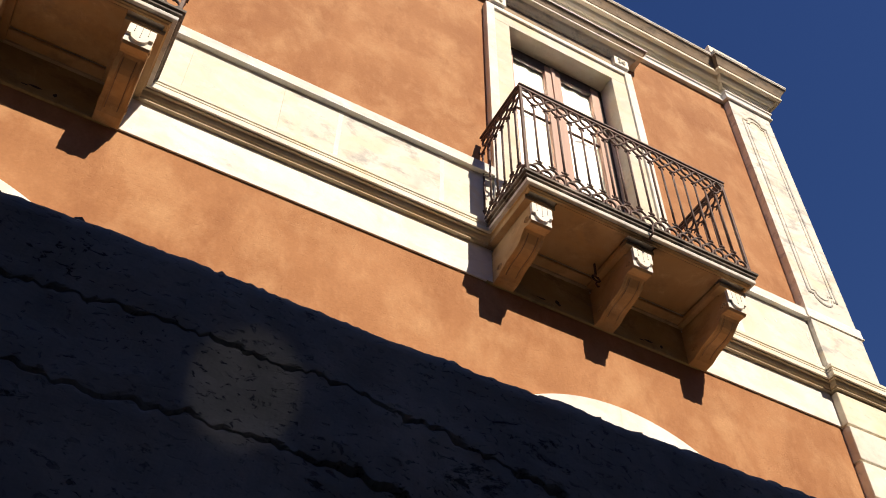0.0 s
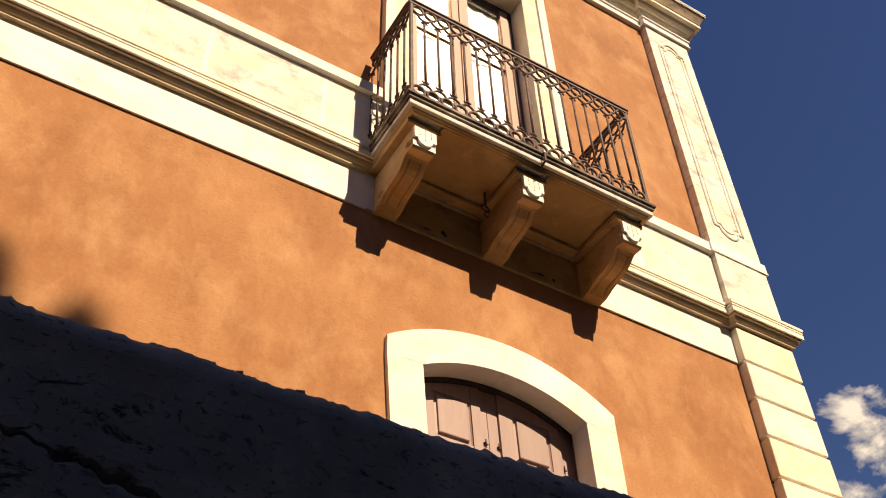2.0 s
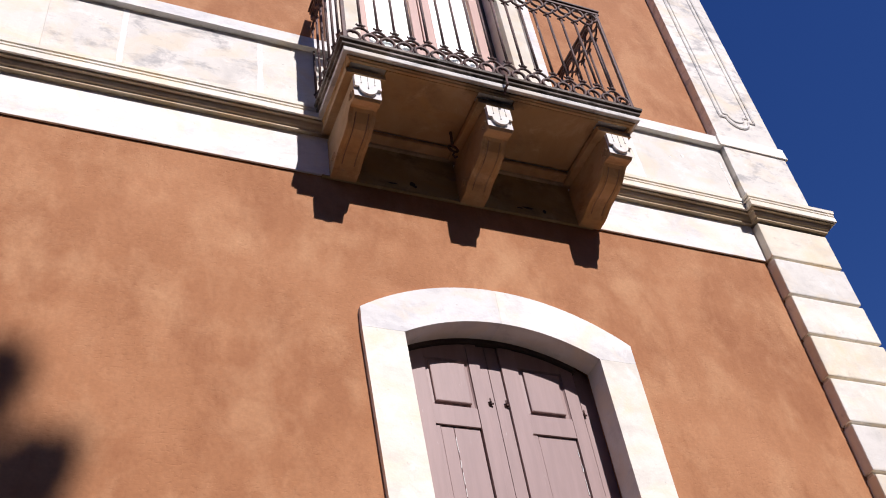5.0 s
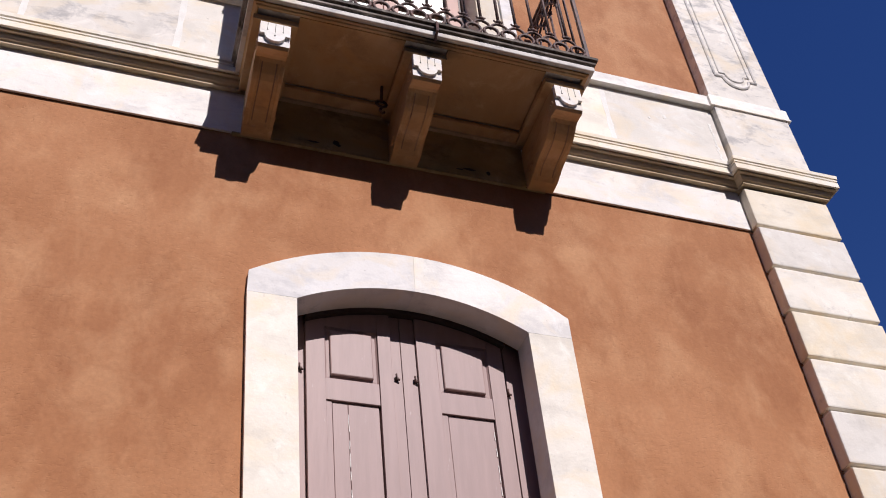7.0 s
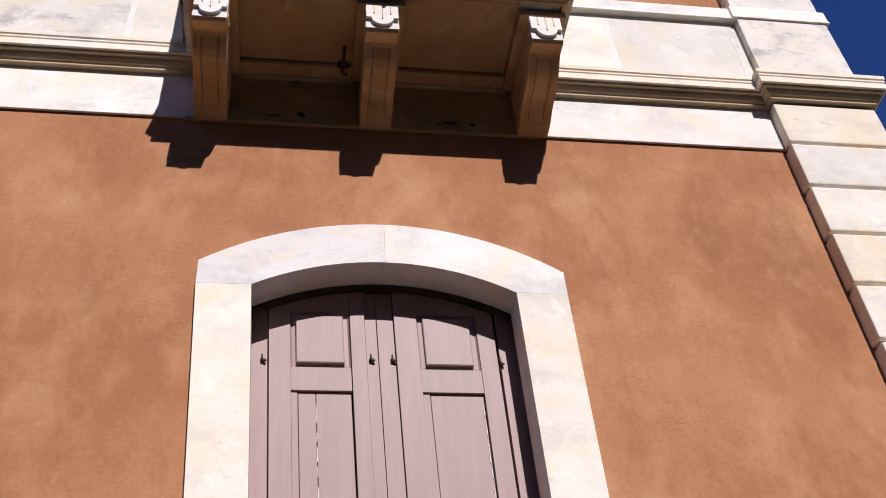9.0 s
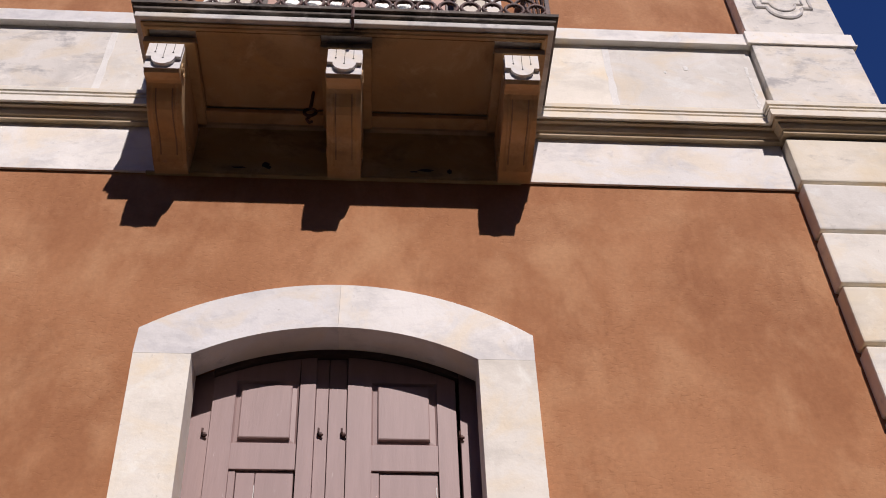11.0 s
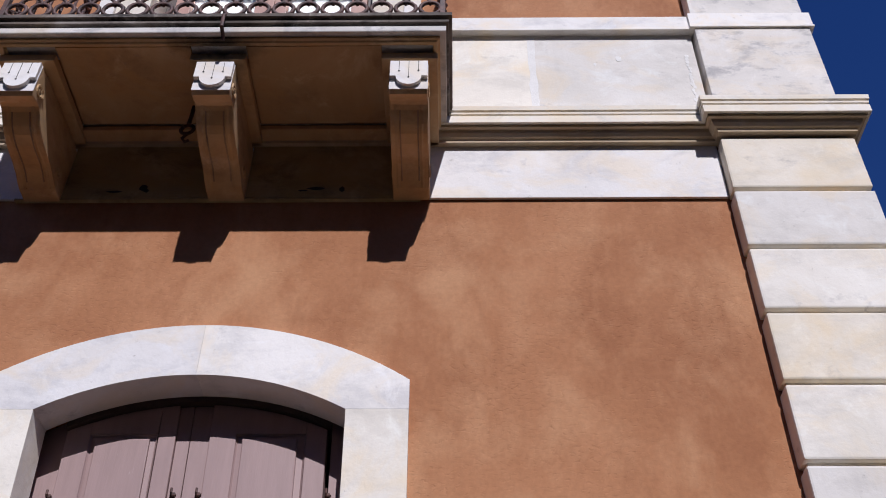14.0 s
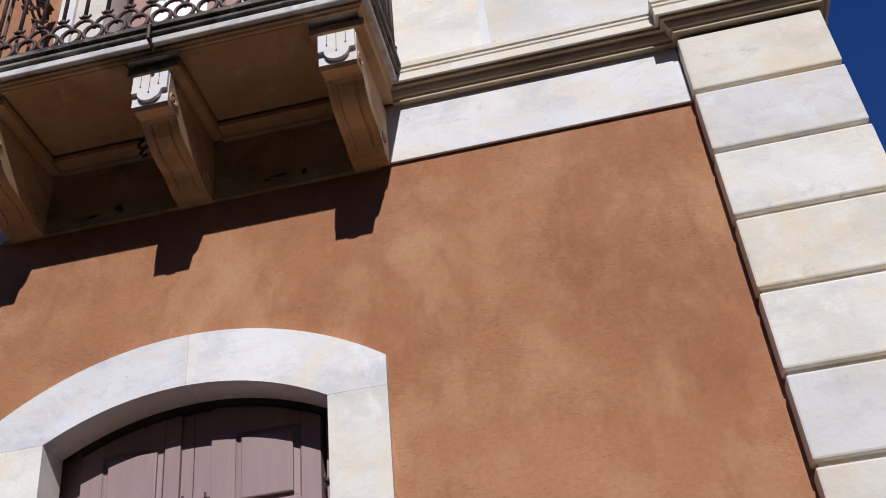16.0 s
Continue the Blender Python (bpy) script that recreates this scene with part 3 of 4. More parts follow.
def build_cornice():
    # architrave strip, frieze, cornice and blocking course
    prof = [(-0.05, 8.93), (0.022, 8.93), (0.022, 8.95), (0.016, 8.955), (0.016, 9.02), (0.030, 9.03), (0.030, 9.05), (-0.05, 9.06)]
    thing("architrave", sweep(bmesh.new(), front_path(0.02, 0.085), prof), STONE, "pale limestone architrave strip under the cornice", "moulding", kind="structure")
    thing("frieze", sweep(bmesh.new(), front_path(0.012, 0.075), [(-0.05, 9.055), (0.0, 9.055), (0.0, 9.16), (-0.05, 9.16)]), STONE_WARM, "plain stone frieze of the main cornice", "frieze", kind="structure")
    prof = [(-0.08, 9.155), (0.012, 9.155), (0.018, 9.17), (0.034, 9.185), (0.036, 9.195), (0.060, 9.197), (0.085, 9.215), (0.098, 9.245), (0.100, 9.258), (0.128, 9.260), (0.128, 9.252), (0.150, 9.252),
            (0.150, 9.292), (-0.08, 9.294)]
    thing("cornice", sweep(bmesh.new(), front_path(0.02, 0.075), prof), STONE_WARM, "deep moulded limestone main cornice breaking forward over the corner", "cornice", kind="structure")
    # cyma: weathered brown with its shade put into the colour
    prof = [(-0.08, 9.295), (0.135, 9.295), (0.135, 9.312), (0.150, 9.316), (0.160, 9.345), (0.172, 9.375), (0.188, 9.405), (0.202, 9.425), (0.205, 9.432), (-0.08, 9.434)]
    thing("cymatium", sweep(bmesh.new(), front_path(0.02, 0.075), prof), STONE_BROWN_SHADE, "brown weathered upper curve of the cornice, darkened for shade", "moulding", kind="structure")
    prof = [(-0.08, 9.435), (0.216, 9.435), (0.216, 9.448), (0.198, 9.450), (0.198, 9.462), (0.218, 9.464), (0.218, 9.486), (0.06, 9.52), (-0.08, 9.525)]
    thing("cornice_cap", sweep(bmesh.new(), front_path(0.02, 0.075), prof), STONE_GREY, "thin pale stone edge of the cornice", "moulding", kind="structure")
    thing("corner_block", block(1.93, 2.50, -0.252, 0.0, 9.488, 9.63, 0.004), STONE_GREY, "low pale stone block standing on the cornice", "block", kind="structure")
    thing("blocking_course", sweep(bmesh.new(), front_path(0.05, 0.12, 0.05), [(-0.3, 9.526), (0.02, 9.526), (0.02, 9.56), (-0.3, 9.57)]), STONE_GREY, "grey weathered blocking course on the cornice", "cornice", kind="structure")


R_IN, R_OUT, C_Z = 1.158, 1.388, 2.390
A_IN = math.degrees(math.acos(0.57 / R_IN))
A_OUT = math.degrees(math.acos(0.80 / R_OUT))
SPRING = C_Z + R_IN * math.sin(radians(A_IN))
SHOULDER = C_Z + R_OUT * math.sin(radians(A_OUT))


def build_portal(c):
    sur = empty("portal_surround", (c, 0, 0), "pale limestone surround with a segmental arched head", "door surround", "portal surrounds", "structure")
    y0, y1 = -0.032, 0.118
    for side in (-1, 1):
        inner = arc(0, C_Z, R_IN, 90, A_IN, 14)
        outer = arc(0, C_Z, R_OUT, A_OUT, 90, 14)
        ol = [(x + 0.0, z) for x, z in inner] + [(0.80, SPRING)] + outer
        ol = [(side * (x + (0.0004 if x < 0.001 else 0)), z) for x, z in ol]
        part("voussoir", prism(bmesh.new(), ol, y0, y1, "y"), STONE, sur, "carved arch stone, grey stained")
        zt = SPRING - 0.0008
        for h in (1.05, 1.25, 1.15):
            zb = max(-0.02, zt - h)
            a, b = sorted((side * 0.57, side * 0.80))
            part("jamb_stone", block(a, b, y0, y1, zb, zt, 0.0012), STONE_PALE, sur)
            zt = zb - 0.002
    # timber frame and leaves
    yd = 0.138
    door = empty("shutter_door", (c, yd, 0), "closed dusty rose painted wooden double door with fielded panels", "door", "arched doors", "structure")
    top_r = R_IN + 0.03

    def zarch(x, drop=0.0):
        return C_Z + math.sqrt(max(0.01, (top_r - drop) ** 2 - x * x))

    def plank(x0, x1, z0, y0, y1, drop, name, mat, parent, label=""):
        n = 6
        low = [(x0, z0), (x1, z0)] if z0 > 1.72 else [(x0, 1.72), (x0, z0), (x1, z0), (x1, 1.72)]
        ol = low + [(x1 + (x0 - x1) * i / n, zarch(x1 + (x0 - x1) * i / n, drop)) for i in range(n + 1)]
        return part(name, prism(bmesh.new(), ol, y0, y1, "y", 0.0015), mat, parent, label)

    def stepped(rows):
        """A panel from outline steps (x0, x1, z0, z1, y), each nearer the middle."""
        bm = bmesh.new()
        ring = [[bm.verts.new(p) for p in ((x0, y, z0), (x1, y, z0), (x1, y, z1), (x0, y, z1))] for x0, x1, z0, z1, y in rows]
        for r0, r1 in zip(ring, ring[1:]):
            for i in range(4):
                bm.faces.new((r0[i], r0[(i + 1) % 4], r1[(i + 1) % 4], r1[i]))
        bm.faces.new(ring[-1])
        bm.faces.new(list(reversed(ring[0])))
        return bm
    for s in (-1, 1):
        a, b = sorted((s * 0.598, s * 0.5015))
        plank(a, b, 0.0, 0.031 if s < 0 else 0.022, 0.09, 0.0, "door_frame", SHUTTER, door)
    # head of the frame, coloured dark for the shade under the arch
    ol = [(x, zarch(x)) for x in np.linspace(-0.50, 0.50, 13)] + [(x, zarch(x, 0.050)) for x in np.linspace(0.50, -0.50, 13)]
    part("head", prism(bmesh.new(), [(float(a), float(b)) for a, b in ol], -0.016, 0.09, "y"), DARK_WOOD_AND_SHADE, door, "timber head of the frame, coloured dark for shade")
    for s in (-1, 1):
        lo, hi = (-0.4975, -0.088) if s < 0 else (0.042, 0.486)
        leaf = empty("door_leaf", (0, 0, 0), "", "")
        leaf.parent = door
        px0, px1 = (-0.408, -0.152) if s < 0 else (0.142, 0.408)
        plank(lo, px0, 0.02, 0.002, 0.065, 0.055, "stile", SHUTTER, leaf)
        plank(px1, hi, 0.02, 0.002, 0.065, 0.055, "stile", SHUTTER, leaf)
        for z0, z1 in ((2.984, 3.100), (1.60, 1.72), (0.02, 0.20)):
            part("rail", block(px0 + 0.0005, px1 - 0.0005, 0.0025, 0.065, z0, z1, 0.002), SHUTTER, leaf)
        plank(px0 + 0.0005, px1 - 0.0005, 3.396, 0.0025, 0.065, 0.055, "rail", SHUTTER, leaf)
        # upper panel: sloping border round a raised field
        f0, f1 = (px0 + 0.026, px1 - 0.027) if s < 0 else (px0 + 0.028, px1 - 0.031)
        part("panel", stepped(((px0 + 0.001, px1 - 0.001, 3.101, 3.395, 0.05), (px0 + 0.001, px1 - 0.001, 3.101, 3.395, 0.006), (px0 + 0.008, px1 - 0.008, 3.106, 3.388, 0.013),
                               (f0, f1, 3.122, 3.372, 0.011), (f0, f1, 3.122, 3.372, -0.002), (f0 + 0.004, f1 - 0.004, 3.126, 3.368, -0.004))), SHUTTER, leaf)
        # tall panels set back under the rails
        for z0, z1 in ((1.72, 2.984), (0.20, 1.60)):
            cuts = (px0, px0 + 0.030, px0 + 0.104, px1 - 0.004) if s < 0 else (px0, px0 + 0.034, px1 - 0.003)
            for j, (a, b) in enumerate(zip(cuts, cuts[1:])):
                y = (0.0105, 0.0145)[min(1, j)]
                part("panel", stepped(((a + 0.001, b - 0.001, z0 + 0.001, z1 - 0.001, 0.05), (a + 0.001, b - 0.001, z0 + 0.001, z1 - 0.001, y + 0.002), (a + 0.0028, b - 0.0028, z0 + 0.004, z1 - 0.004, y))), SHUTTER, leaf)
        # hairline of bare wood where the paint has split
        bm = bmesh.new()
        xc = (px0 + 0.104) if s < 0 else px1 - 0.010
        pts = [(xc + 0.0035 * noise.noise((i * 0.7, s, 1)), 0.0125 if s < 0 else 0.0122, 2.92 - 0.022 * i) for i in range(30)]
        for i, (p0, p1) in enumerate(zip(pts, pts[1:])):
            if noise.noise((i * 0.55, s * 3, 5)) > -0.12:
                tube(bm, [p0, p1], 0.0018 + 0.0016 * abs(noise.noise((i * 1.3, s, 2))), 4)
        part("paint_flake", bm, LIME, leaf, "pale split in the paint")
        part("back", block(lo, hi, 0.052, 0.064, 0.03, 3.3), DARK, leaf, "dark gap behind the panels")
    # rebated meeting edge and cover strip, both behind the face of the leaves
    plank(-0.0865, -0.0365, 0.02, 0.0165, 0.06, 0.055, "meeting_stile", SHUTTER, door)
    plank(-0.0335, 0.0385, 0.02, 0.0165, 0.06, 0.055, "astragal", SHUTTER, door, "cover strip at the meeting of the leaves")
    for x, y in ((-0.521, 0.030), (-0.062, 0.016), (0.030, 0.016), (0.502, 0.021)):
        bm = bmesh.new()
        box(bm, -0.009, 0.009, -0.008, 0.004, -0.009, 0.009, 0.002)
        tube(bm, [(-0.004, -0.010, -0.004), (-0.004, -0.016, 0.004), (-0.004, -0.014, 0.022)], 0.0048, 6)
        tube(bm, [(0.0, -0.008, -0.004), (0.013, -0.012, -0.007)], 0.0055, 6)
        part("latch", bm, IRON, door, "small iron turn-latch", at=(x, y, 3.15))
    # the old portal has settled: its foot leans a little towards the corner of the house
    done = set()
    for ob in (*sur.children_recursive, *door.children_recursive):
        if ob.type != "MESH" or ob.data.name in done:
            continue
        done.add(ob.data.name)
        for v in ob.data.vertices:
            z = v.co.z + ob.location.z
            v.co.x += (0.032 - 0.026 * max(-1.0, min(1.0, (v.co.x + ob.location.x) / 0.8))) * max(0.0, min(SPRING - 1.72, SPRING - z))
    box_in = block(c - 0.66, c + 0.66, 0.26, 0.30, -0.02, 3.50)
    thing("door_backing", box_in, DARK, "dark timber lining behind the door", "lining", kind="structure")


def build_balcony_door(c):
    x0 = c + WIN
    sur = empty("balcony_door_surround", (x0, 0, 4.93), "pale limestone balcony door surround with a moulded hood", "door surround", "balcony door surrounds", "structure")
    y0 = -0.052
    for s in (-1, 1):
        a, b = sorted((s * 0.585, s * 0.84))
        part("jamb", block(a, b, y0, 0.26, 0.03, 3.19, 0.003), STONE_WARM, sur)
        a, b = sorted((s * 0.755, s * 0.842))
        part("outer_fillet", block(a, b, y0 - 0.022, y0 - 0.001, 0.03, 3.42, 0.004), STONE, sur)
    part("lintel", block(-0.84, 0.84, y0, 0.26, 3.192, 3.44, 0.003), STONE_WARM, sur)
    part("lintel_fillet", block(-0.754, 0.754, y0 - 0.022, y0 - 0.001, 3.36, 3.42, 0.004), STONE, sur)
    # frieze coloured brown for the shade under the hood
    part("hood_frieze", block(-0.80, 0.80, -0.05, 0.0, 3.442, 3.60, 0.003), STONE_BROWN_SHADE, sur)
    for s in (-1, 1):
        bm = block(s * 0.72 - 0.085, s * 0.72 + 0.085, -0.10, -0.051, 3.445, 3.60, 0.004)
        for q in range(4):
            ang = radians(45 + 90 * q)
            tube(bm, [(s * 0.72, -0.106, 3.522), (s * 0.72 + 0.05 * math.cos(ang), -0.106, 3.522 + 0.05 * math.sin(ang))], 0.014, 6)
        part("rosette_block", bm, STONE, sur, "carved rosette block")
    prof = [(-0.05, 3.60), (0.02, 3.60), (0.03, 3.615), (0.06, 3.635), (0.075, 3.665), (0.11, 3.667), (0.125, 3.665), (0.125, 3.690), (-0.05, 3.692)]
    hp = [(-0.83, 0.0), (-0.83, -0.055), (0.83, -0.055), (0.83, 0.0)]
    part("hood", sweep(bmesh.new(), hp, prof), STONE_GREY, sur, "moulded limestone hood")
    # hood cyma: weathered brown, its shade in the colour as well
    part("hood_cyma", sweep(bmesh.new(), hp, [(-0.05, 3.693), (0.112, 3.693), (0.125, 3.71), (0.135, 3.735), (0.152, 3.757), (0.158, 3.765), (-0.05, 3.767)]), STONE_BROWN_SHADE, sur, "brown weathered hood moulding, darkened for shade")
    part("hood_cap", sweep(bmesh.new(), hp, [(-0.05, 3.768), (0.167, 3.768), (0.167, 3.786), (-0.05, 3.81)]), STONE, sur)
    # French window
    yd = 0.135
    win = empty("french_window", (x0, yd, 4.97), "closed faded red-brown French window with white curtains", "french window", "french windows", "structure")
    H = 3.15
    for s in (-1, 1):
        a, b = sorted((s * 0.584, s * 0.535))
        part("window_frame", block(a, b, 0.0, 0.06, 0, H, 0.003), DARK_WOOD_AND_SHADE, win, "dark brown frame")
    part("window_frame", block(-0.534, 0.534, -0.004, 0.06, H - 0.06, H, 0.003), DARK_WOOD_AND_SHADE, win, "dark brown frame head")
    for s in (-1, 1):
        lo, hi = sorted((s * 0.533, s * 0.003))
        leaf = empty("leaf", (0, 0, 0), "", "")
        leaf.parent = win
        part("stile", block(lo, lo + 0.085, -0.012, 0.035, 0.01, H - 0.062, 0.004), SASH, leaf)
        part("stile", block(hi - 0.085, hi, -0.012, 0.035, 0.01, H - 0.062, 0.004), SASH, leaf)
        # the top rail is coloured dark for the lintel's shadow
        for z0, z1 in ((0.01, 0.42), (H - 0.16, H - 0.062)):
            part("rail", block(lo + 0.086, hi - 0.086, -0.010, 0.033, z0, z1, 0.004), DARK_WOOD_AND_SHADE if z0 > 1 else SASH, leaf)
        n = 3
        dz = (H - 0.16 - 0.42) / n
        for i in range(1, n):
            part("glazing_bar", block(lo + 0.086, hi - 0.086, -0.004, 0.022, 0.42 + i * dz - 0.005, 0.42 + i * dz + 0.005), IRON, leaf)
        for i in range(n):
            pane = part("pane", block(lo + 0.084, hi - 0.084, 0.010, 0.014, 0.42 + i * dz + 0.004, 0.42 + (i + 1) * dz - 0.004), GLASS, leaf, "clear glass pane")
            pane.visible_shadow = False
    part("astragal", block(-0.02, 0.02, -0.028, -0.013, 0.01, H - 0.062, 0.005), SASH, win)
    bm = bmesh.new()
    n = 60
    cols = []
    for i in range(n + 1):
        x = -0.53 + 1.06 * i / n
        y = 0.044 + 0.004 * math.sin(i * 0.8) + 0.003 * math.sin(i * 0.37)
        cols.append((bm.verts.new((x0 + x, yd + y, 5.02)), bm.verts.new((x0 + x, yd + y, 4.97 + H - 0.03))))
    for a, b in zip(cols, cols[1:]):
        bm.faces.new((a[0], b[0], b[1], a[1]))
    me = finish("curtain", bm, CLOTH, True)
    cur = tagged(new("curtain", me), "white cloth curtain hanging behind the French window", "curtain", "curtains")
    sol = cur.modifiers.new("thickness", "SOLIDIFY")
    sol.thickness = 0.004
    thing("curtain_rod", tube(bmesh.new(), [(x0 - 0.58, yd + 0.075, 4.97 + H - 0.035), (x0 + 0.58, yd + 0.075, 4.97 + H - 0.035)], 0.012, 8), IRON, "thin dark rod carrying the curtain", "rod", "curtain rods")
    thing("window_backing", block(x0 - 0.62, x0 + 0.62, 0.30, 0.34, 4.95, 8.18), DARK, "dark room lining behind the window", "lining", kind="structure")


def build_balcony(c):
    """Stone slab on three scrolled corbels, with its own mouldings."""
    x0 = c - 0.025
    bal = empty("balcony", (x0, 0, 0), "projecting limestone balcony slab on three carved corbels", "balcony", "balconies")
    hw, d = 0.985, 0.635
    # stepped slab edge on three sides
    path = [(-hw + 0.05, -0.0), (-hw + 0.05, -d + 0.05), (hw - 0.05, -d + 0.05), (hw - 0.05, -0.0)]
    prof = [(-0.030, 4.846), (-0.026, 4.843), (-0.014, 4.846), (-0.010, 4.853), (0.0, 4.857), (0.0, 4.868), (-0.030, 4.869)]
    part("slab_bed_mould", sweep(bmesh.new(), path, prof), STONE_OCHRE_SHADE, bal, "moulding under the slab edge, ochre-brown for its shade")
    prof = [(-0.12, 4.8695), (0.024, 4.8695), (0.026, 4.873), (0.026, 4.902), (0.022, 4.906), (-0.12, 4.907)]
    part("slab_fascia", sweep(bmesh.new(), path, prof), STONE_GREY, bal, "grey-stained slab edge")
    prof = [(-0.12, 4.908), (0.004, 4.908), (0.004, 4.917), (0.036, 4.919), (0.038, 4.930), (0.010, 4.933), (0.010, 4.943), (0.050, 4.945), (0.052, 4.962), (-0.12, 4.966)]
    part("slab_cap", sweep(bmesh.new(), path, prof), STONE_BLACKENED, bal, "soot-blackened upper slab mouldings")
    part("slab", block(-hw + 0.165, hw - 0.165, -d + 0.165, -0.018, 4.868, 4.964), STONE_OCHRE_SHADE, bal, "slab coloured ochre for its shade")
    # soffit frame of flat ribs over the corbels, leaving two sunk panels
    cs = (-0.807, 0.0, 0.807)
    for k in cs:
        part("rib", block(k - 0.118, k + 0.118, -0.522, -0.0245, 4.800, 4.841, 0.004), STONE_OCHRE_SHADE, bal)
        part("rib_fillet", block(k - 0.070, k + 0.070, -0.44, -0.0245, 4.772, 4.7995, 0.004), STONE_OCHRE_SHADE, bal)
    # thin sheets over the band stone, olive for the shade under the slab
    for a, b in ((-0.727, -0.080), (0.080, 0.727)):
        part("apron", block(a, b, -0.0235, -0.0175, 4.4795, 4.814), STONE_OLIVE_SHADE, bal, "stained wall face under the slab, olive for its shade")
    # lip added to darken the band's underside like shade
    part("apron_lip", block(-0.93, 0.845, -0.0225, -0.0005, 4.467, 4.4775, 0.002), STONE_OLIVE_SHADE, bal, "added dark lip for the shade below the corbels")
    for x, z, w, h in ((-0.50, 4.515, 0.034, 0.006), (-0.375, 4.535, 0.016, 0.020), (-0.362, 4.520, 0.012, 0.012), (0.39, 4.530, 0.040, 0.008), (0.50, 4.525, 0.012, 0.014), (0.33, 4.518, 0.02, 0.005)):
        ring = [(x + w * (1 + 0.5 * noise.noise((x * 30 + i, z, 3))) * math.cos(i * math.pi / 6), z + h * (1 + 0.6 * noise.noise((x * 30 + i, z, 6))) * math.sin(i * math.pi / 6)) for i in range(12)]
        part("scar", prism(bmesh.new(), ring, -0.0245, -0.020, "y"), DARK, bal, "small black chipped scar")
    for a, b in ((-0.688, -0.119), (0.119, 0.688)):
        part("back_rib", block(a, b, -0.115, -0.0245, 4.815, 4.841, 0.003), STONE_OCHRE_SHADE, bal)
        part("soffit", block(a, b, -d + 0.0815, -0.116, 4.852, 4.8665), STONE_OCHRE_SHADE, bal)
        part("front_rib", block(a, b, -d + 0.083, -d + 0.098, 4.845, 4.851, 0.001), STONE_OCHRE_SHADE, bal)
    # corbels
    side = [(-0.0185, 4.771), (-0.512, 4.771), (-0.512, 4.612)]
    side += [(-0.500, 4.598), (-0.470, 4.602), (-0.448, 4.612), (-0.430, 4.612), (-0.412, 4.600), (-0.395, 4.580), (-0.372, 4.556), (-0.34, 4.536), (-0.295, 4.522),
             (-0.245, 4.516), (-0.195, 4.512), (-0.155, 4.500), (-0.12, 4.480), (-0.09, 4.466), (-0.0185, 4.462)]
    for k in cs:
        corbel = part("corbel", prism(bmesh.new(), side, k - 0.079, k + 0.079, "x", 0.004), STONE_OCHRE_SHADE, bal, "scrolled corbel with a sunk underside")
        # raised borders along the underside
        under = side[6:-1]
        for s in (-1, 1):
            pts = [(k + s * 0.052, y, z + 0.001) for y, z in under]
            part("border", tube(bmesh.new(), pts, 0.010, 6, False, 0.6), STONE_OCHRE_SHADE, corbel)
        # dark lines laid along the underside for the shade of its sinking
        for s in (-1, 1):
            part("groove", tube(bmesh.new(), [(k + s * 0.037, y, z - 0.0005) for y, z in under[1:-1]], 0.0036, 5), STONE_BROWN_SHADE, corbel, "dark line along the sunk underside")
        # tongue-shaped front; three dark strips stand in for shade in drilled lines
        bm = bmesh.new()
        w, r, zt = 0.0775, 0.053, 4.674
        ol = [(k - w, 4.770), (k - w, zt), (k - r, zt)] + [(k + a, b) for a, b in arc(0, zt, r, 180, 360, 14)] + [(k + r, zt), (k + w, zt), (k + w, 4.770)]
        prism(bm, ol, -0.534, -0.5125, "y")
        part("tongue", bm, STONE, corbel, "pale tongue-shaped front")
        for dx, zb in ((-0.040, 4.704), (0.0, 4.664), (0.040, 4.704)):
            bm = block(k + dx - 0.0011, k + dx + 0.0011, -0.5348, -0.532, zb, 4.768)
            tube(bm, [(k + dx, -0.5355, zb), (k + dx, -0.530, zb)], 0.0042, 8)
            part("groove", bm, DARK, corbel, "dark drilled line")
        # paler stone paints the sunlit front; the corbel body has the shade colour
        part("front_plate", block(k - 0.0795, k + 0.0795, -0.5155, -0.5125, 4.612, 4.770), STONE, corbel, "paler plate coloured for the sunlit front")
        for s in (-1, 1):
            bm = tube(bmesh.new(), [(k + s * 0.080, -0.47 + 0.035 * (1 - i / 22) * math.cos(i * 0.55), 4.655 + 0.035 * (1 - i / 22) * math.sin(i * 0.55)) for i in range(20)], 0.006, 5)
            part("scroll", bm, STONE_OCHRE_SHADE, corbel, "carved side scroll")
            bm = tube(bmesh.new(), [(k + s * 0.080, -0.115 + 0.03 * (1 - i / 22) * math.cos(i * 0.55), 4.535 + 0.03 * (1 - i / 22) * math.sin(i * 0.55)) for i in range(20)], 0.006, 5)
            part("scroll", bm, STONE_OCHRE_SHADE, corbel, "carved side scroll")
    # iron tie with an eye in the inner corner
    bm = tube(bmesh.new(), [(-0.165, -0.22, 4.865), (-0.167, -0.22, 4.79), (-0.170, -0.22, 4.735)], 0.009, 6)
    tube(bm, [(-0.170 + 0.028 * math.cos(a), -0.22 + 0.012 * math.sin(a), 4.70 + 0.040 * math.sin(a)) for a in (2 * math.pi * q / 12 for q in range(12))], 0.008, 6, True)
    tube(bm, [(-0.168, -0.222, 4.665), (-0.182, -0.225, 4.640), (-0.168, -0.222, 4.618), (-0.154, -0.22, 4.632)], 0.007, 6)
    if c == 0:
        part("iron_hook", bm, IRON, bal, "rusty iron hook")
        bm = tube(bmesh.new(), [(0.03, -0.66 + 0.07, 4.84), (0.03, -0.61, 4.86), (0.03, -0.645, 4.865), (0.03, -0.648, 4.935), (0.03, -0.63, 4.965)], 0.008, 6)
        part("drain_pipe", bm, IRON, bal, "stained iron drip")
    return bal


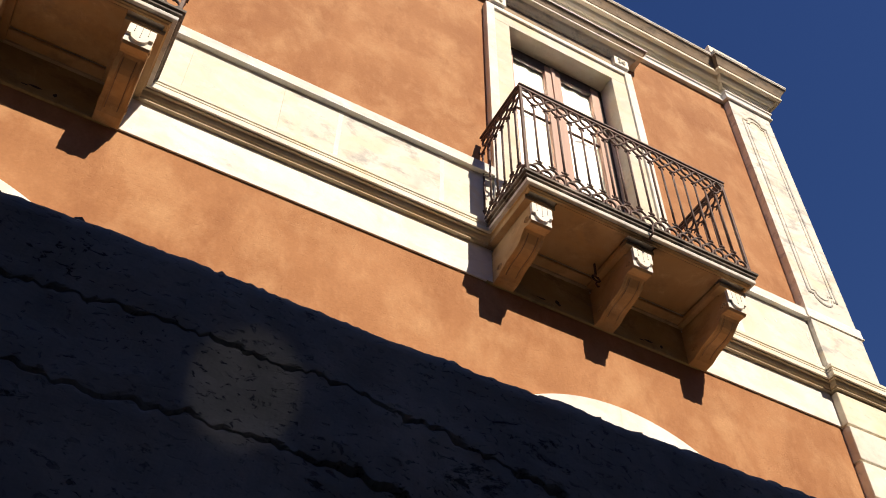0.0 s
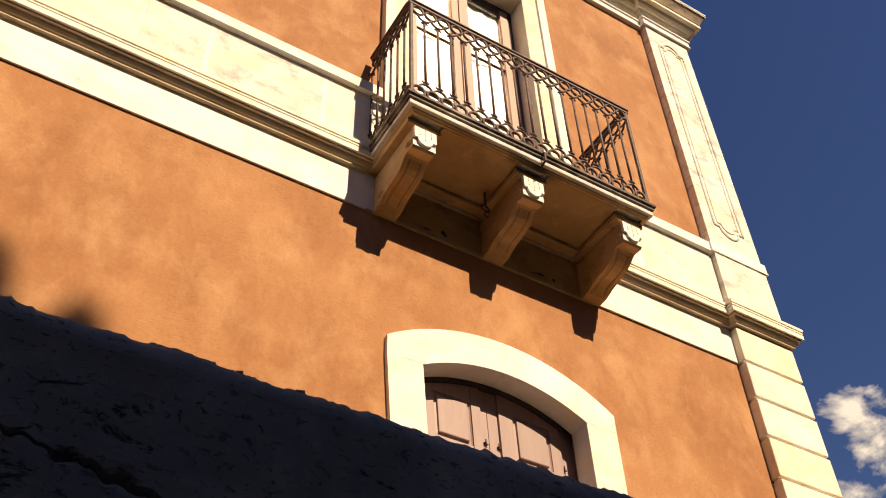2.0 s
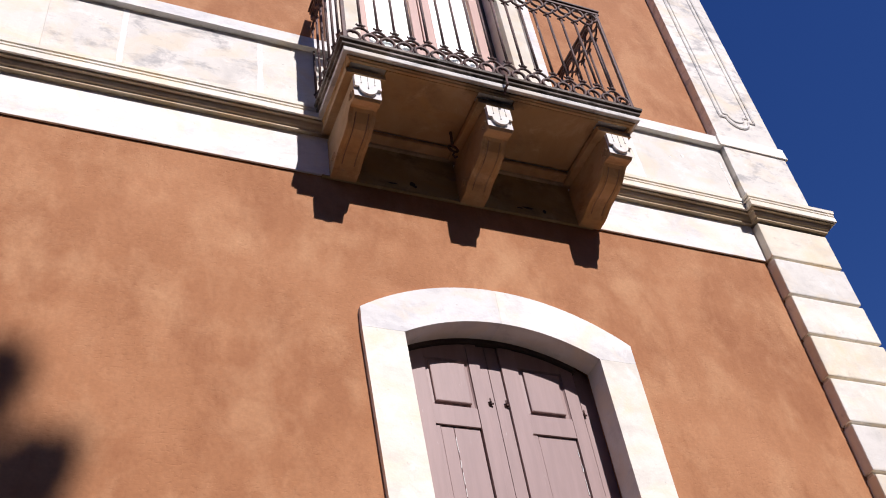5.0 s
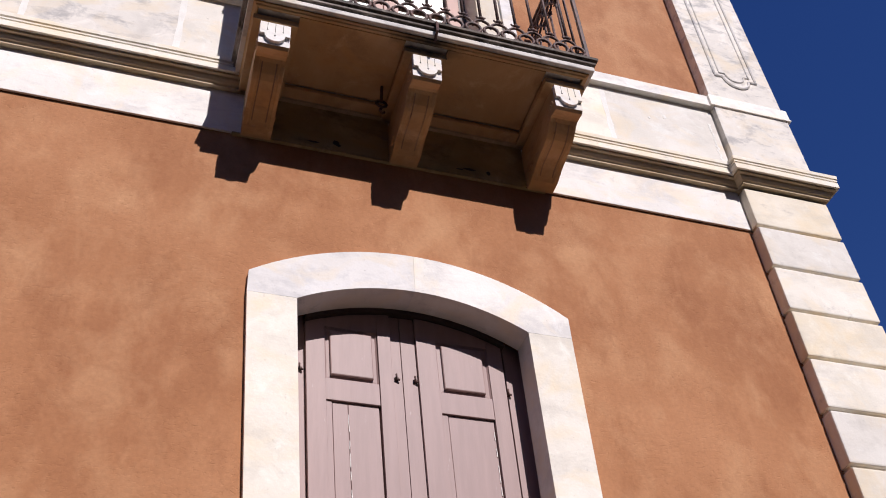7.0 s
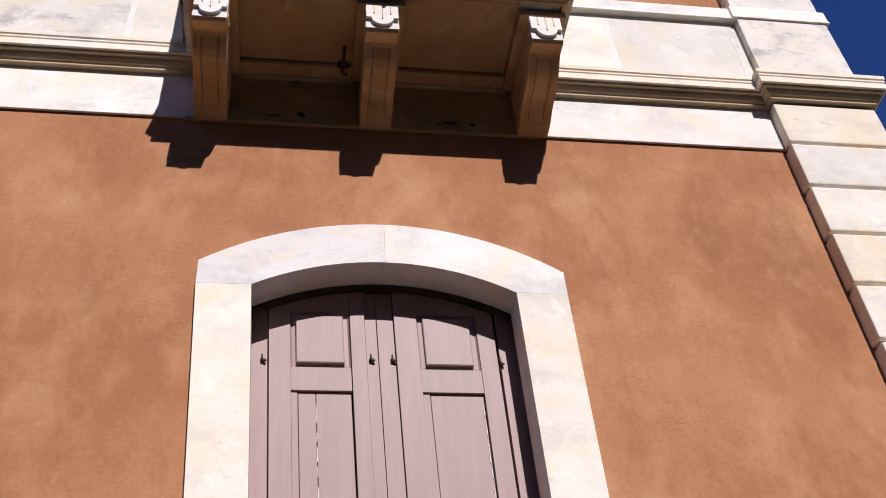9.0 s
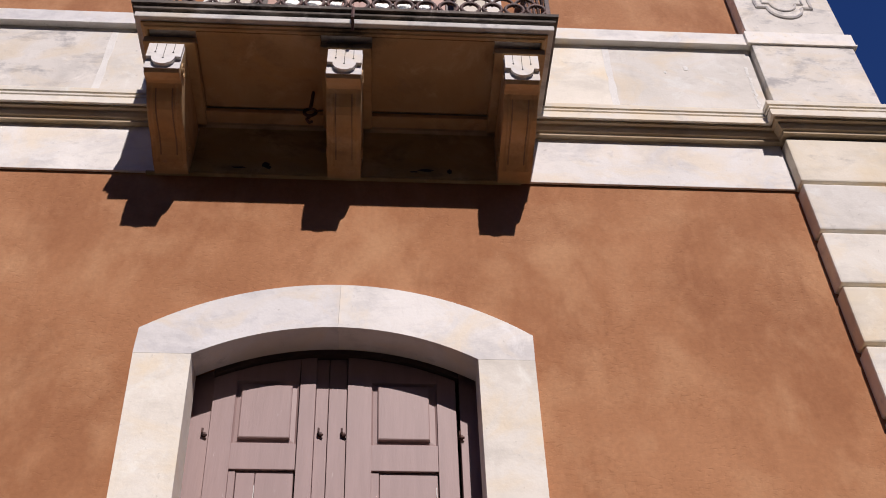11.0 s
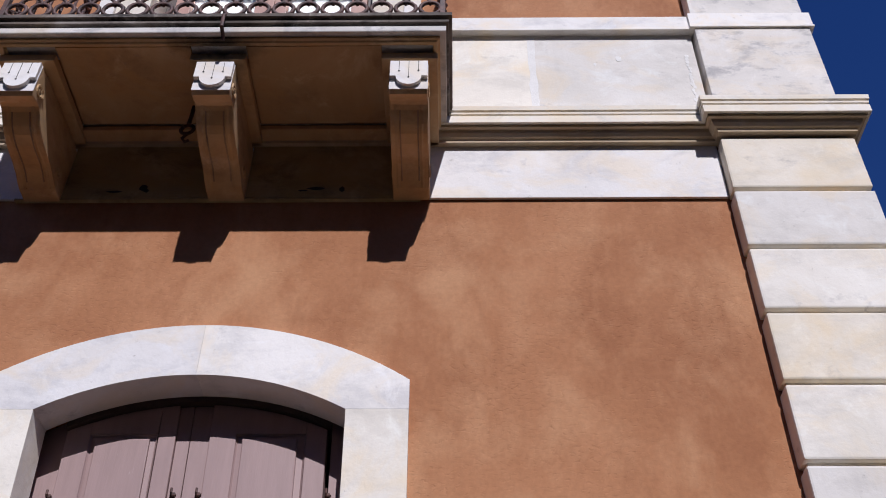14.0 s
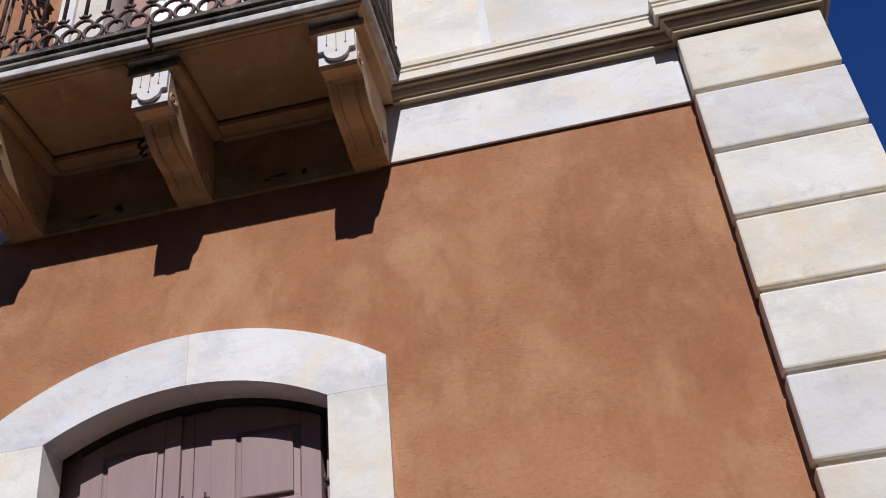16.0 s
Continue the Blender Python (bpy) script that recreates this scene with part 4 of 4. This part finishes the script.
def build_railing(c):
    x0 = c - 0.025
    rl = empty("balcony_railing", (x0, 0, 4.966), "rusty wrought-iron balcony railing with ring friezes", "railing", "balcony railings")
    hw, d, top = 0.945, 0.60, 1.075
    n_front, n_side = 18, 6
    pitch = 2 * hw / n_front
    r = pitch * 0.42

    def ring_mesh():
        bm = bmesh.new()
        tube(bm, [(r * math.cos(t), 0, r * math.sin(t)) for t in (2 * math.pi * i / 14 for i in range(14))], 0.0098, 5, True)
        return finish("ring", bm, IRON, True)

    def bar_mesh():
        bm = bmesh.new()
        lo, hi = 0.185, top - 0.195
        tube(bm, [(0, 0, lo - 0.02), (0, 0, hi + 0.02)], 0.0088, 6)
        for z in (lo, hi):
            s = 1 if z == lo else -1
            tube(bm, [(0, 0, z - 0.012), (0, 0, z), (0, 0, z + 0.012)], [0.011, 0.019, 0.011], 6)
            # half cups spreading to the ring row
            for e in (-1, 1):
                tube(bm, [(e * pitch * 0.5 * math.sin(radians(a)), 0, z - s * (0.018 + 0.062 * (1 - math.cos(radians(a))))) for a in (0, 22, 45, 68, 90)], 0.0085, 5)
            for e in (-1, 1):
                tube(bm, [(0, 0, z), (e * 0.020, 0, z + s * 0.004), (e * 0.026, 0, z + s * 0.014)], 0.006, 5)
        return finish("baluster", bm, IRON, True)
    ring, bar = ring_mesh(), bar_mesh()
    spots = [((-hw + pitch * (i + 0.5), -d), 0.0) for i in range(n_front)]
    sp = (d - 0.05) / n_side
    for s in (-1, 1):
        spots += [((s * hw, -d + sp * (i + 0.5)), math.pi / 2) for i in range(n_side)]
    for (x, y), turn in spots:
        for z in (0.075, top - 0.078):
            part_shared("ring", ring, rl, (x, y, z), "", (0, 0, turn))
    bars = [((-hw + pitch * i, -d), 0.0) for i in range(1, n_front)]
    for s in (-1, 1):
        bars += [((s * hw, -d + sp * i), math.pi / 2) for i in range(1, n_side + 1)]
    for (x, y), turn in bars:
        part_shared("baluster", bar, rl, (x, y, 0), "", (0, 0, turn))
    for s in (-1, 1):
        part("corner_post", block(s * hw - 0.011, s * hw + 0.011, -d - 0.011, -d + 0.011, 0.0, top, 0.002), IRON, rl)
    for z, h, w in ((0.020, 0.010, 0.014), (top - 0.024, 0.010, 0.014), (top, 0.008, 0.024)):
        bm = bmesh.new()
        box(bm, -hw - 0.02, hw + 0.02, -d - w, -d + w, z - h, z + h, 0.002)
        for s in (-1, 1):
            box(bm, s * hw - w, s * hw + w, -d + w, -0.045, z - h, z + h, 0.002)
        part("rail_bar", bm, IRON, rl)
    return rl


build_walls()
build_bands()
build_pilaster()
build_cornice()
for bay in BAYS:
    build_portal(bay)
    build_balcony_door(bay)
    build_balcony(bay)
    build_railing(bay)


# ---------------------------------------------------------------- ground, retaining wall, post, tree
NW_Y, NW_TOP = -2.905, 0.684


def street_height(x):
    return -2.0 + 2.0 * min(1.0, max(0.0, (x + 4.2) / 5.4))


def build_ground():
    bm = bmesh.new()
    xs = [-400, -120, -40, -16, -9, -4.2] + [-4.2 + 5.4 * i / 12 for i in range(1, 13)] + [3, 6, 12, 40, 120, 400]
    ys = [-400, -120, -40, -18, -10, -6, NW_Y + 0.15, NW_Y + 0.152, -0.1, 0.2, 9, 40, 120, 400]
    grid = []
    for y in ys:
        grid.append([bm.verts.new((x, y, street_height(x) if y <= NW_Y + 0.15 or x < -14 and y < 0 else -0.02)) for x in xs])
    for a, b in zip(grid, grid[1:]):
        for i in range(len(xs) - 1):
            bm.faces.new((a[i], a[i + 1], b[i + 1], b[i]))
    thing("ground", bm, PAVING, "worn stone-paved street climbing beside the house", "ground", kind="structure")


def build_near_wall():
    """Rough rendered rubble wall with a crumbling top and open bed cracks."""
    bm = bmesh.new()
    x0, x1, step = -5.6, 0.4, 0.006
    n = int((x1 - x0) / step)
    thick = 0.42
    # open bed cracks: height below the top, depth, wander, fall
    cracks = ((0.150, 0.026, 0.018, 0.080), (0.268, 0.032, 0.020, 0.10), (0.45, 0.03, 0.05, 0.0))
    fine = (-0.030, -0.020, -0.013, -0.008, -0.0045, -0.002, 0.0, 0.002, 0.0045, 0.008, 0.013, 0.020, 0.030)
    rows = {LOW, NW_TOP, *(NW_TOP - 1.0 + 0.05 * i for i in range(9)), *(NW_TOP - 0.052 + 0.0065 * i for i in range(8)), NW_TOP - 0.075, NW_TOP - 0.10, NW_TOP - 0.205, NW_TOP - 0.22, NW_TOP - 0.33, NW_TOP - 0.37}
    rows |= {NW_TOP - below + f for below, *rest in cracks for f in fine}
    zs = sorted(rows)

    def top(x):
        crumb = max(0.0, noise.noise((x * 57, 7, 2))) * 0.009 + max(0.0, noise.noise((x * 117, 5, 4))) * 0.010
        return NW_TOP - 0.003 + 0.008 * noise.noise((x * 2.3, 0, 5)) + 0.006 * noise.noise((x * 9, 3, 1)) + 0.002 * noise.noise((x * 27, 7, 2)) + crumb * (0.7 + 0.7 * noise.noise((x * 4, 1, 6)))

    def shifts(x):
        """How far each crack wanders from its level, top first."""
        drift = max(0.0, min(1.0, (x + 2.95) / 0.45))
        return [amp * noise.noise((x * 1.6, below * 9, 0)) - fall * drift + 0.010 * noise.noise((x * 9, below * 5, 3)) + 0.007 * noise.noise((x * 33, below * 5, 6)) + 0.010 * noise.noise((x * 72, below * 5, 4)) for below, deep, amp, fall in cracks]
    levels = [-(LOW - NW_TOP), *(below for below, *rest in reversed(cracks)), 0.055, 0.0]
    front = []
    for i in range(n + 1):
        x = x0 + i * step
        t = top(x)
        sh = shifts(x)
        wide = [0.0030 + 0.006 * max(0.0, noise.noise((x * 7, below * 7, 2)) + 0.1) + 0.008 * noise.noise((x * 55, below * 4, 9)) for below, *rest in cracks]
        open_by = [max(0.0, min(1.0, 0.75 + 1.4 * noise.noise((x * 1.1, below * 3, 8)))) for below, *rest in cracks]
        offs = np.interp([NW_TOP - z for z in zs], levels[::-1], [0.0, 0.0, *sh, 0.0])
        col = []
        for z, off in zip(zs, offs):
            zz = z + float(off)
            calm = 1.0 - 0.75 * max(0.0, min(1.0, (z - NW_TOP + 0.12) / 0.10))
            v = calm * (0.009 * noise.noise((x * 2.2, 1, zz * 2.8)) + 0.005 * noise.noise((x * 7, 4, zz * 9))) + 0.003 * noise.noise((x * 22, 9, zz * 26))
            for (below, deep, amp, fall), w, o in zip(cracks, wide, open_by):
                v -= deep * o * max(0.0, 1 - abs(z - NW_TOP + below) / max(0.0016, w))
            if z > NW_TOP - 0.06:
                zz += (t - NW_TOP) * (z - NW_TOP + 0.06) / 0.06
            edge = max(0.0, (z - (NW_TOP - 0.05)) / 0.05)
            col.append(bm.verts.new((x, NW_Y - v + 0.03 * edge * edge, zz)))
        mid = bm.verts.new((x, NW_Y + thick * 0.5, t + 0.008 + 0.012 * noise.noise((x * 11, 2, 2))))
        bt = bm.verts.new((x, NW_Y + thick, t - 0.02))
        bb = bm.verts.new((x, NW_Y + thick, LOW))
        front.append(col + [mid, bt, bb])
    for a, b in zip(front, front[1:]):
        for j in range(len(a) - 1):
            bm.faces.new((a[j], b[j], b[j + 1], a[j + 1]))
    bm.faces.new(front[0])
    bm.faces.new(list(reversed(front[-1])))
    wall = thing("garden_wall", bm, RUBBLE, "old rough rubble wall with a crumbling top, in deep shade", "garden wall", kind="structure")
    # loose lumps of mortar along the crest
    rnd = random.Random(5)
    for i in range(170):
        lump = bmesh.new()
        s = rnd.uniform(0.004, 0.011) * rnd.uniform(0.6, 1.0)
        bmesh.ops.create_icosphere(lump, subdivisions=1, radius=s)
        for v in lump.verts:
            v.co *= 1 + rnd.uniform(-0.28, 0.28)
            v.co.z *= 0.75
        x = rnd.uniform(-5.2, -0.9)
        part("stone", lump, RUBBLE, wall, at=(x, NW_Y + rnd.uniform(0.03, 0.06), top(x) - s * 0.35))


def build_sky_blocker():
    # unseen wall, added to keep low skylight off the house front
    bm = block(-60, 60, -16.5, -15.5, LOW, 12.2)
    thing("wall_opposite", bm, FAR_WALL, "unseen plain wall added across the street to block low skylight", "wall", kind="structure")


def build_post():
    base = Vector((7.9, 2.4, -0.02))
    bm = tube(bmesh.new(), [base, base + Vector((0.0, 0, 3.0)), base + Vector((0.0, 0, 6.02))], [0.075, 0.065, 0.055], 10)
    thing("street_post", bm, POST, "slim grey-green metal street post", "post")


def build_tree():
    """A tall broadleaf tree on the far side of the street; its shade lies on the garden wall and the foot of the house."""
    tree = empty("tree", TREE_AT, "tall leafy street tree shading the garden wall", "tree")
    rnd = random.Random(11)
    tx, ty, tz = TREE_AT
    trunk = tube(bmesh.new(), [(0, 0, -0.2), (0.06, 0, 2.0), (-0.05, 0.1, 5.0), (0.1, 0.0, 9.0), (0.0, 0.1, 13.0)], [0.42, 0.33, 0.27, 0.18, 0.06], 10)
    part("trunk", trunk, BARK, tree)
    limbs = []
    for i in range(16):
        z = rnd.uniform(4.0, 11.5)
        a = rnd.uniform(0, 2 * math.pi)
        ln = rnd.uniform(1.4, 2.7) * (1.15 - z / 16)
        tip = (ln * math.cos(a), ln * math.sin(a), z + rnd.uniform(0.6, 1.4))
        limbs.append(tip)
        part("limb", tube(bmesh.new(), [(0, 0, z), (tip[0] * 0.5, tip[1] * 0.5, z + 0.35), tip], [0.10, 0.06, 0.02], 6), BARK, tree)
    verts, faces = [], []

    def leaf(p, s):
        u = Vector((rnd.gauss(0, 1), rnd.gauss(0, 1), rnd.gauss(0, 1))).normalized()
        w = u.cross(Vector((rnd.gauss(0, 1), rnd.gauss(0, 1), rnd.gauss(0, 1)))).normalized()
        k = len(verts)
        verts.extend((p - u * s, p + w * s * 0.5, p + u * s, p - w * s * 0.5))
        faces.append((k, k + 1, k + 2, k + 3))
    for cx, cy, cz, rx, rz, count in CLUMPS:
        for i in range(count):
            v = Vector((rnd.gauss(0, 1), rnd.gauss(0, 1), rnd.gauss(0, 1))).normalized() * rnd.uniform(0.1, 1.0) ** 0.5
            q = Vector((cx + v.x * rx, cy + v.y * rx, cz + v.z * rz))
            k = (q.y - NW_Y) / -1.0
            if math.hypot(1.15 * (q.x - 0.19 * k - GAP[0]), q.z - 0.94 * k - GAP[1]) < GAP[2]:
                continue
            leaf(Vector((cx - tx + v.x * rx, cy - ty + v.y * rx, cz - tz + v.z * rz)), rnd.uniform(0.07, 0.16))
    me = bpy.data.meshes.new("crown")
    me.from_pydata([tuple(v) for v in verts], [], faces)
    me.materials.append(LEAF)
    crown = new("crown", me)
    crown.parent = tree
    tagged(crown, kind="stuff")


def on_facade(x, z, y):
    """The place at depth y whose shadow falls at (x, z) on the house front."""
    k = -y
    return (x + 0.19 * k, y, z + 0.94 * k)


TREE_AT = (-0.9, -13.0, -2.0)
GAP = (-3.09, 0.504, 0.078)     # leaves left out here to let a patch of sun onto the garden wall
CLUMPS = []
for sx, sz, rx, rz, count in ((-3.10, 3.28, 0.12, 0.20, 130), (-2.98, 2.85, 0.26, 0.34, 620), (-2.40, 2.88, 0.055, 0.12, 110), (-2.48, 2.66, 0.09, 0.13, 170), (-2.62, 2.44, 0.16, 0.18, 320),
                              (-2.20, 2.47, 0.10, 0.10, 150), (-2.32, 2.28, 0.18, 0.13, 260), (-2.55, 2.05, 0.42, 0.30, 1200), (-3.4, 2.4, 0.5, 0.55, 1400), (-3.0, 1.4, 0.9, 0.8, 3600), (-2.3, 1.2, 0.6, 0.65, 2200),
                              (-3.9, 0.9, 1.0, 1.2, 3600), (-2.6, 0.1, 1.0, 1.0, 4200), (-3.6, -1.0, 1.2, 1.2, 4200), (-2.4, -1.2, 1.0, 1.0, 4200), (-1.6, 0.1, 0.6, 0.8, 2200), (-1.4, -1.0, 0.7, 0.8, 2200)):
    px, py, pz = on_facade(sx, sz, TREE_AT[1])
    CLUMPS.append((px, py, pz, rx, rz, count * 2 if sz <= 1.2 else count))

build_ground()
build_near_wall()
build_sky_blocker()
build_post()
build_tree()
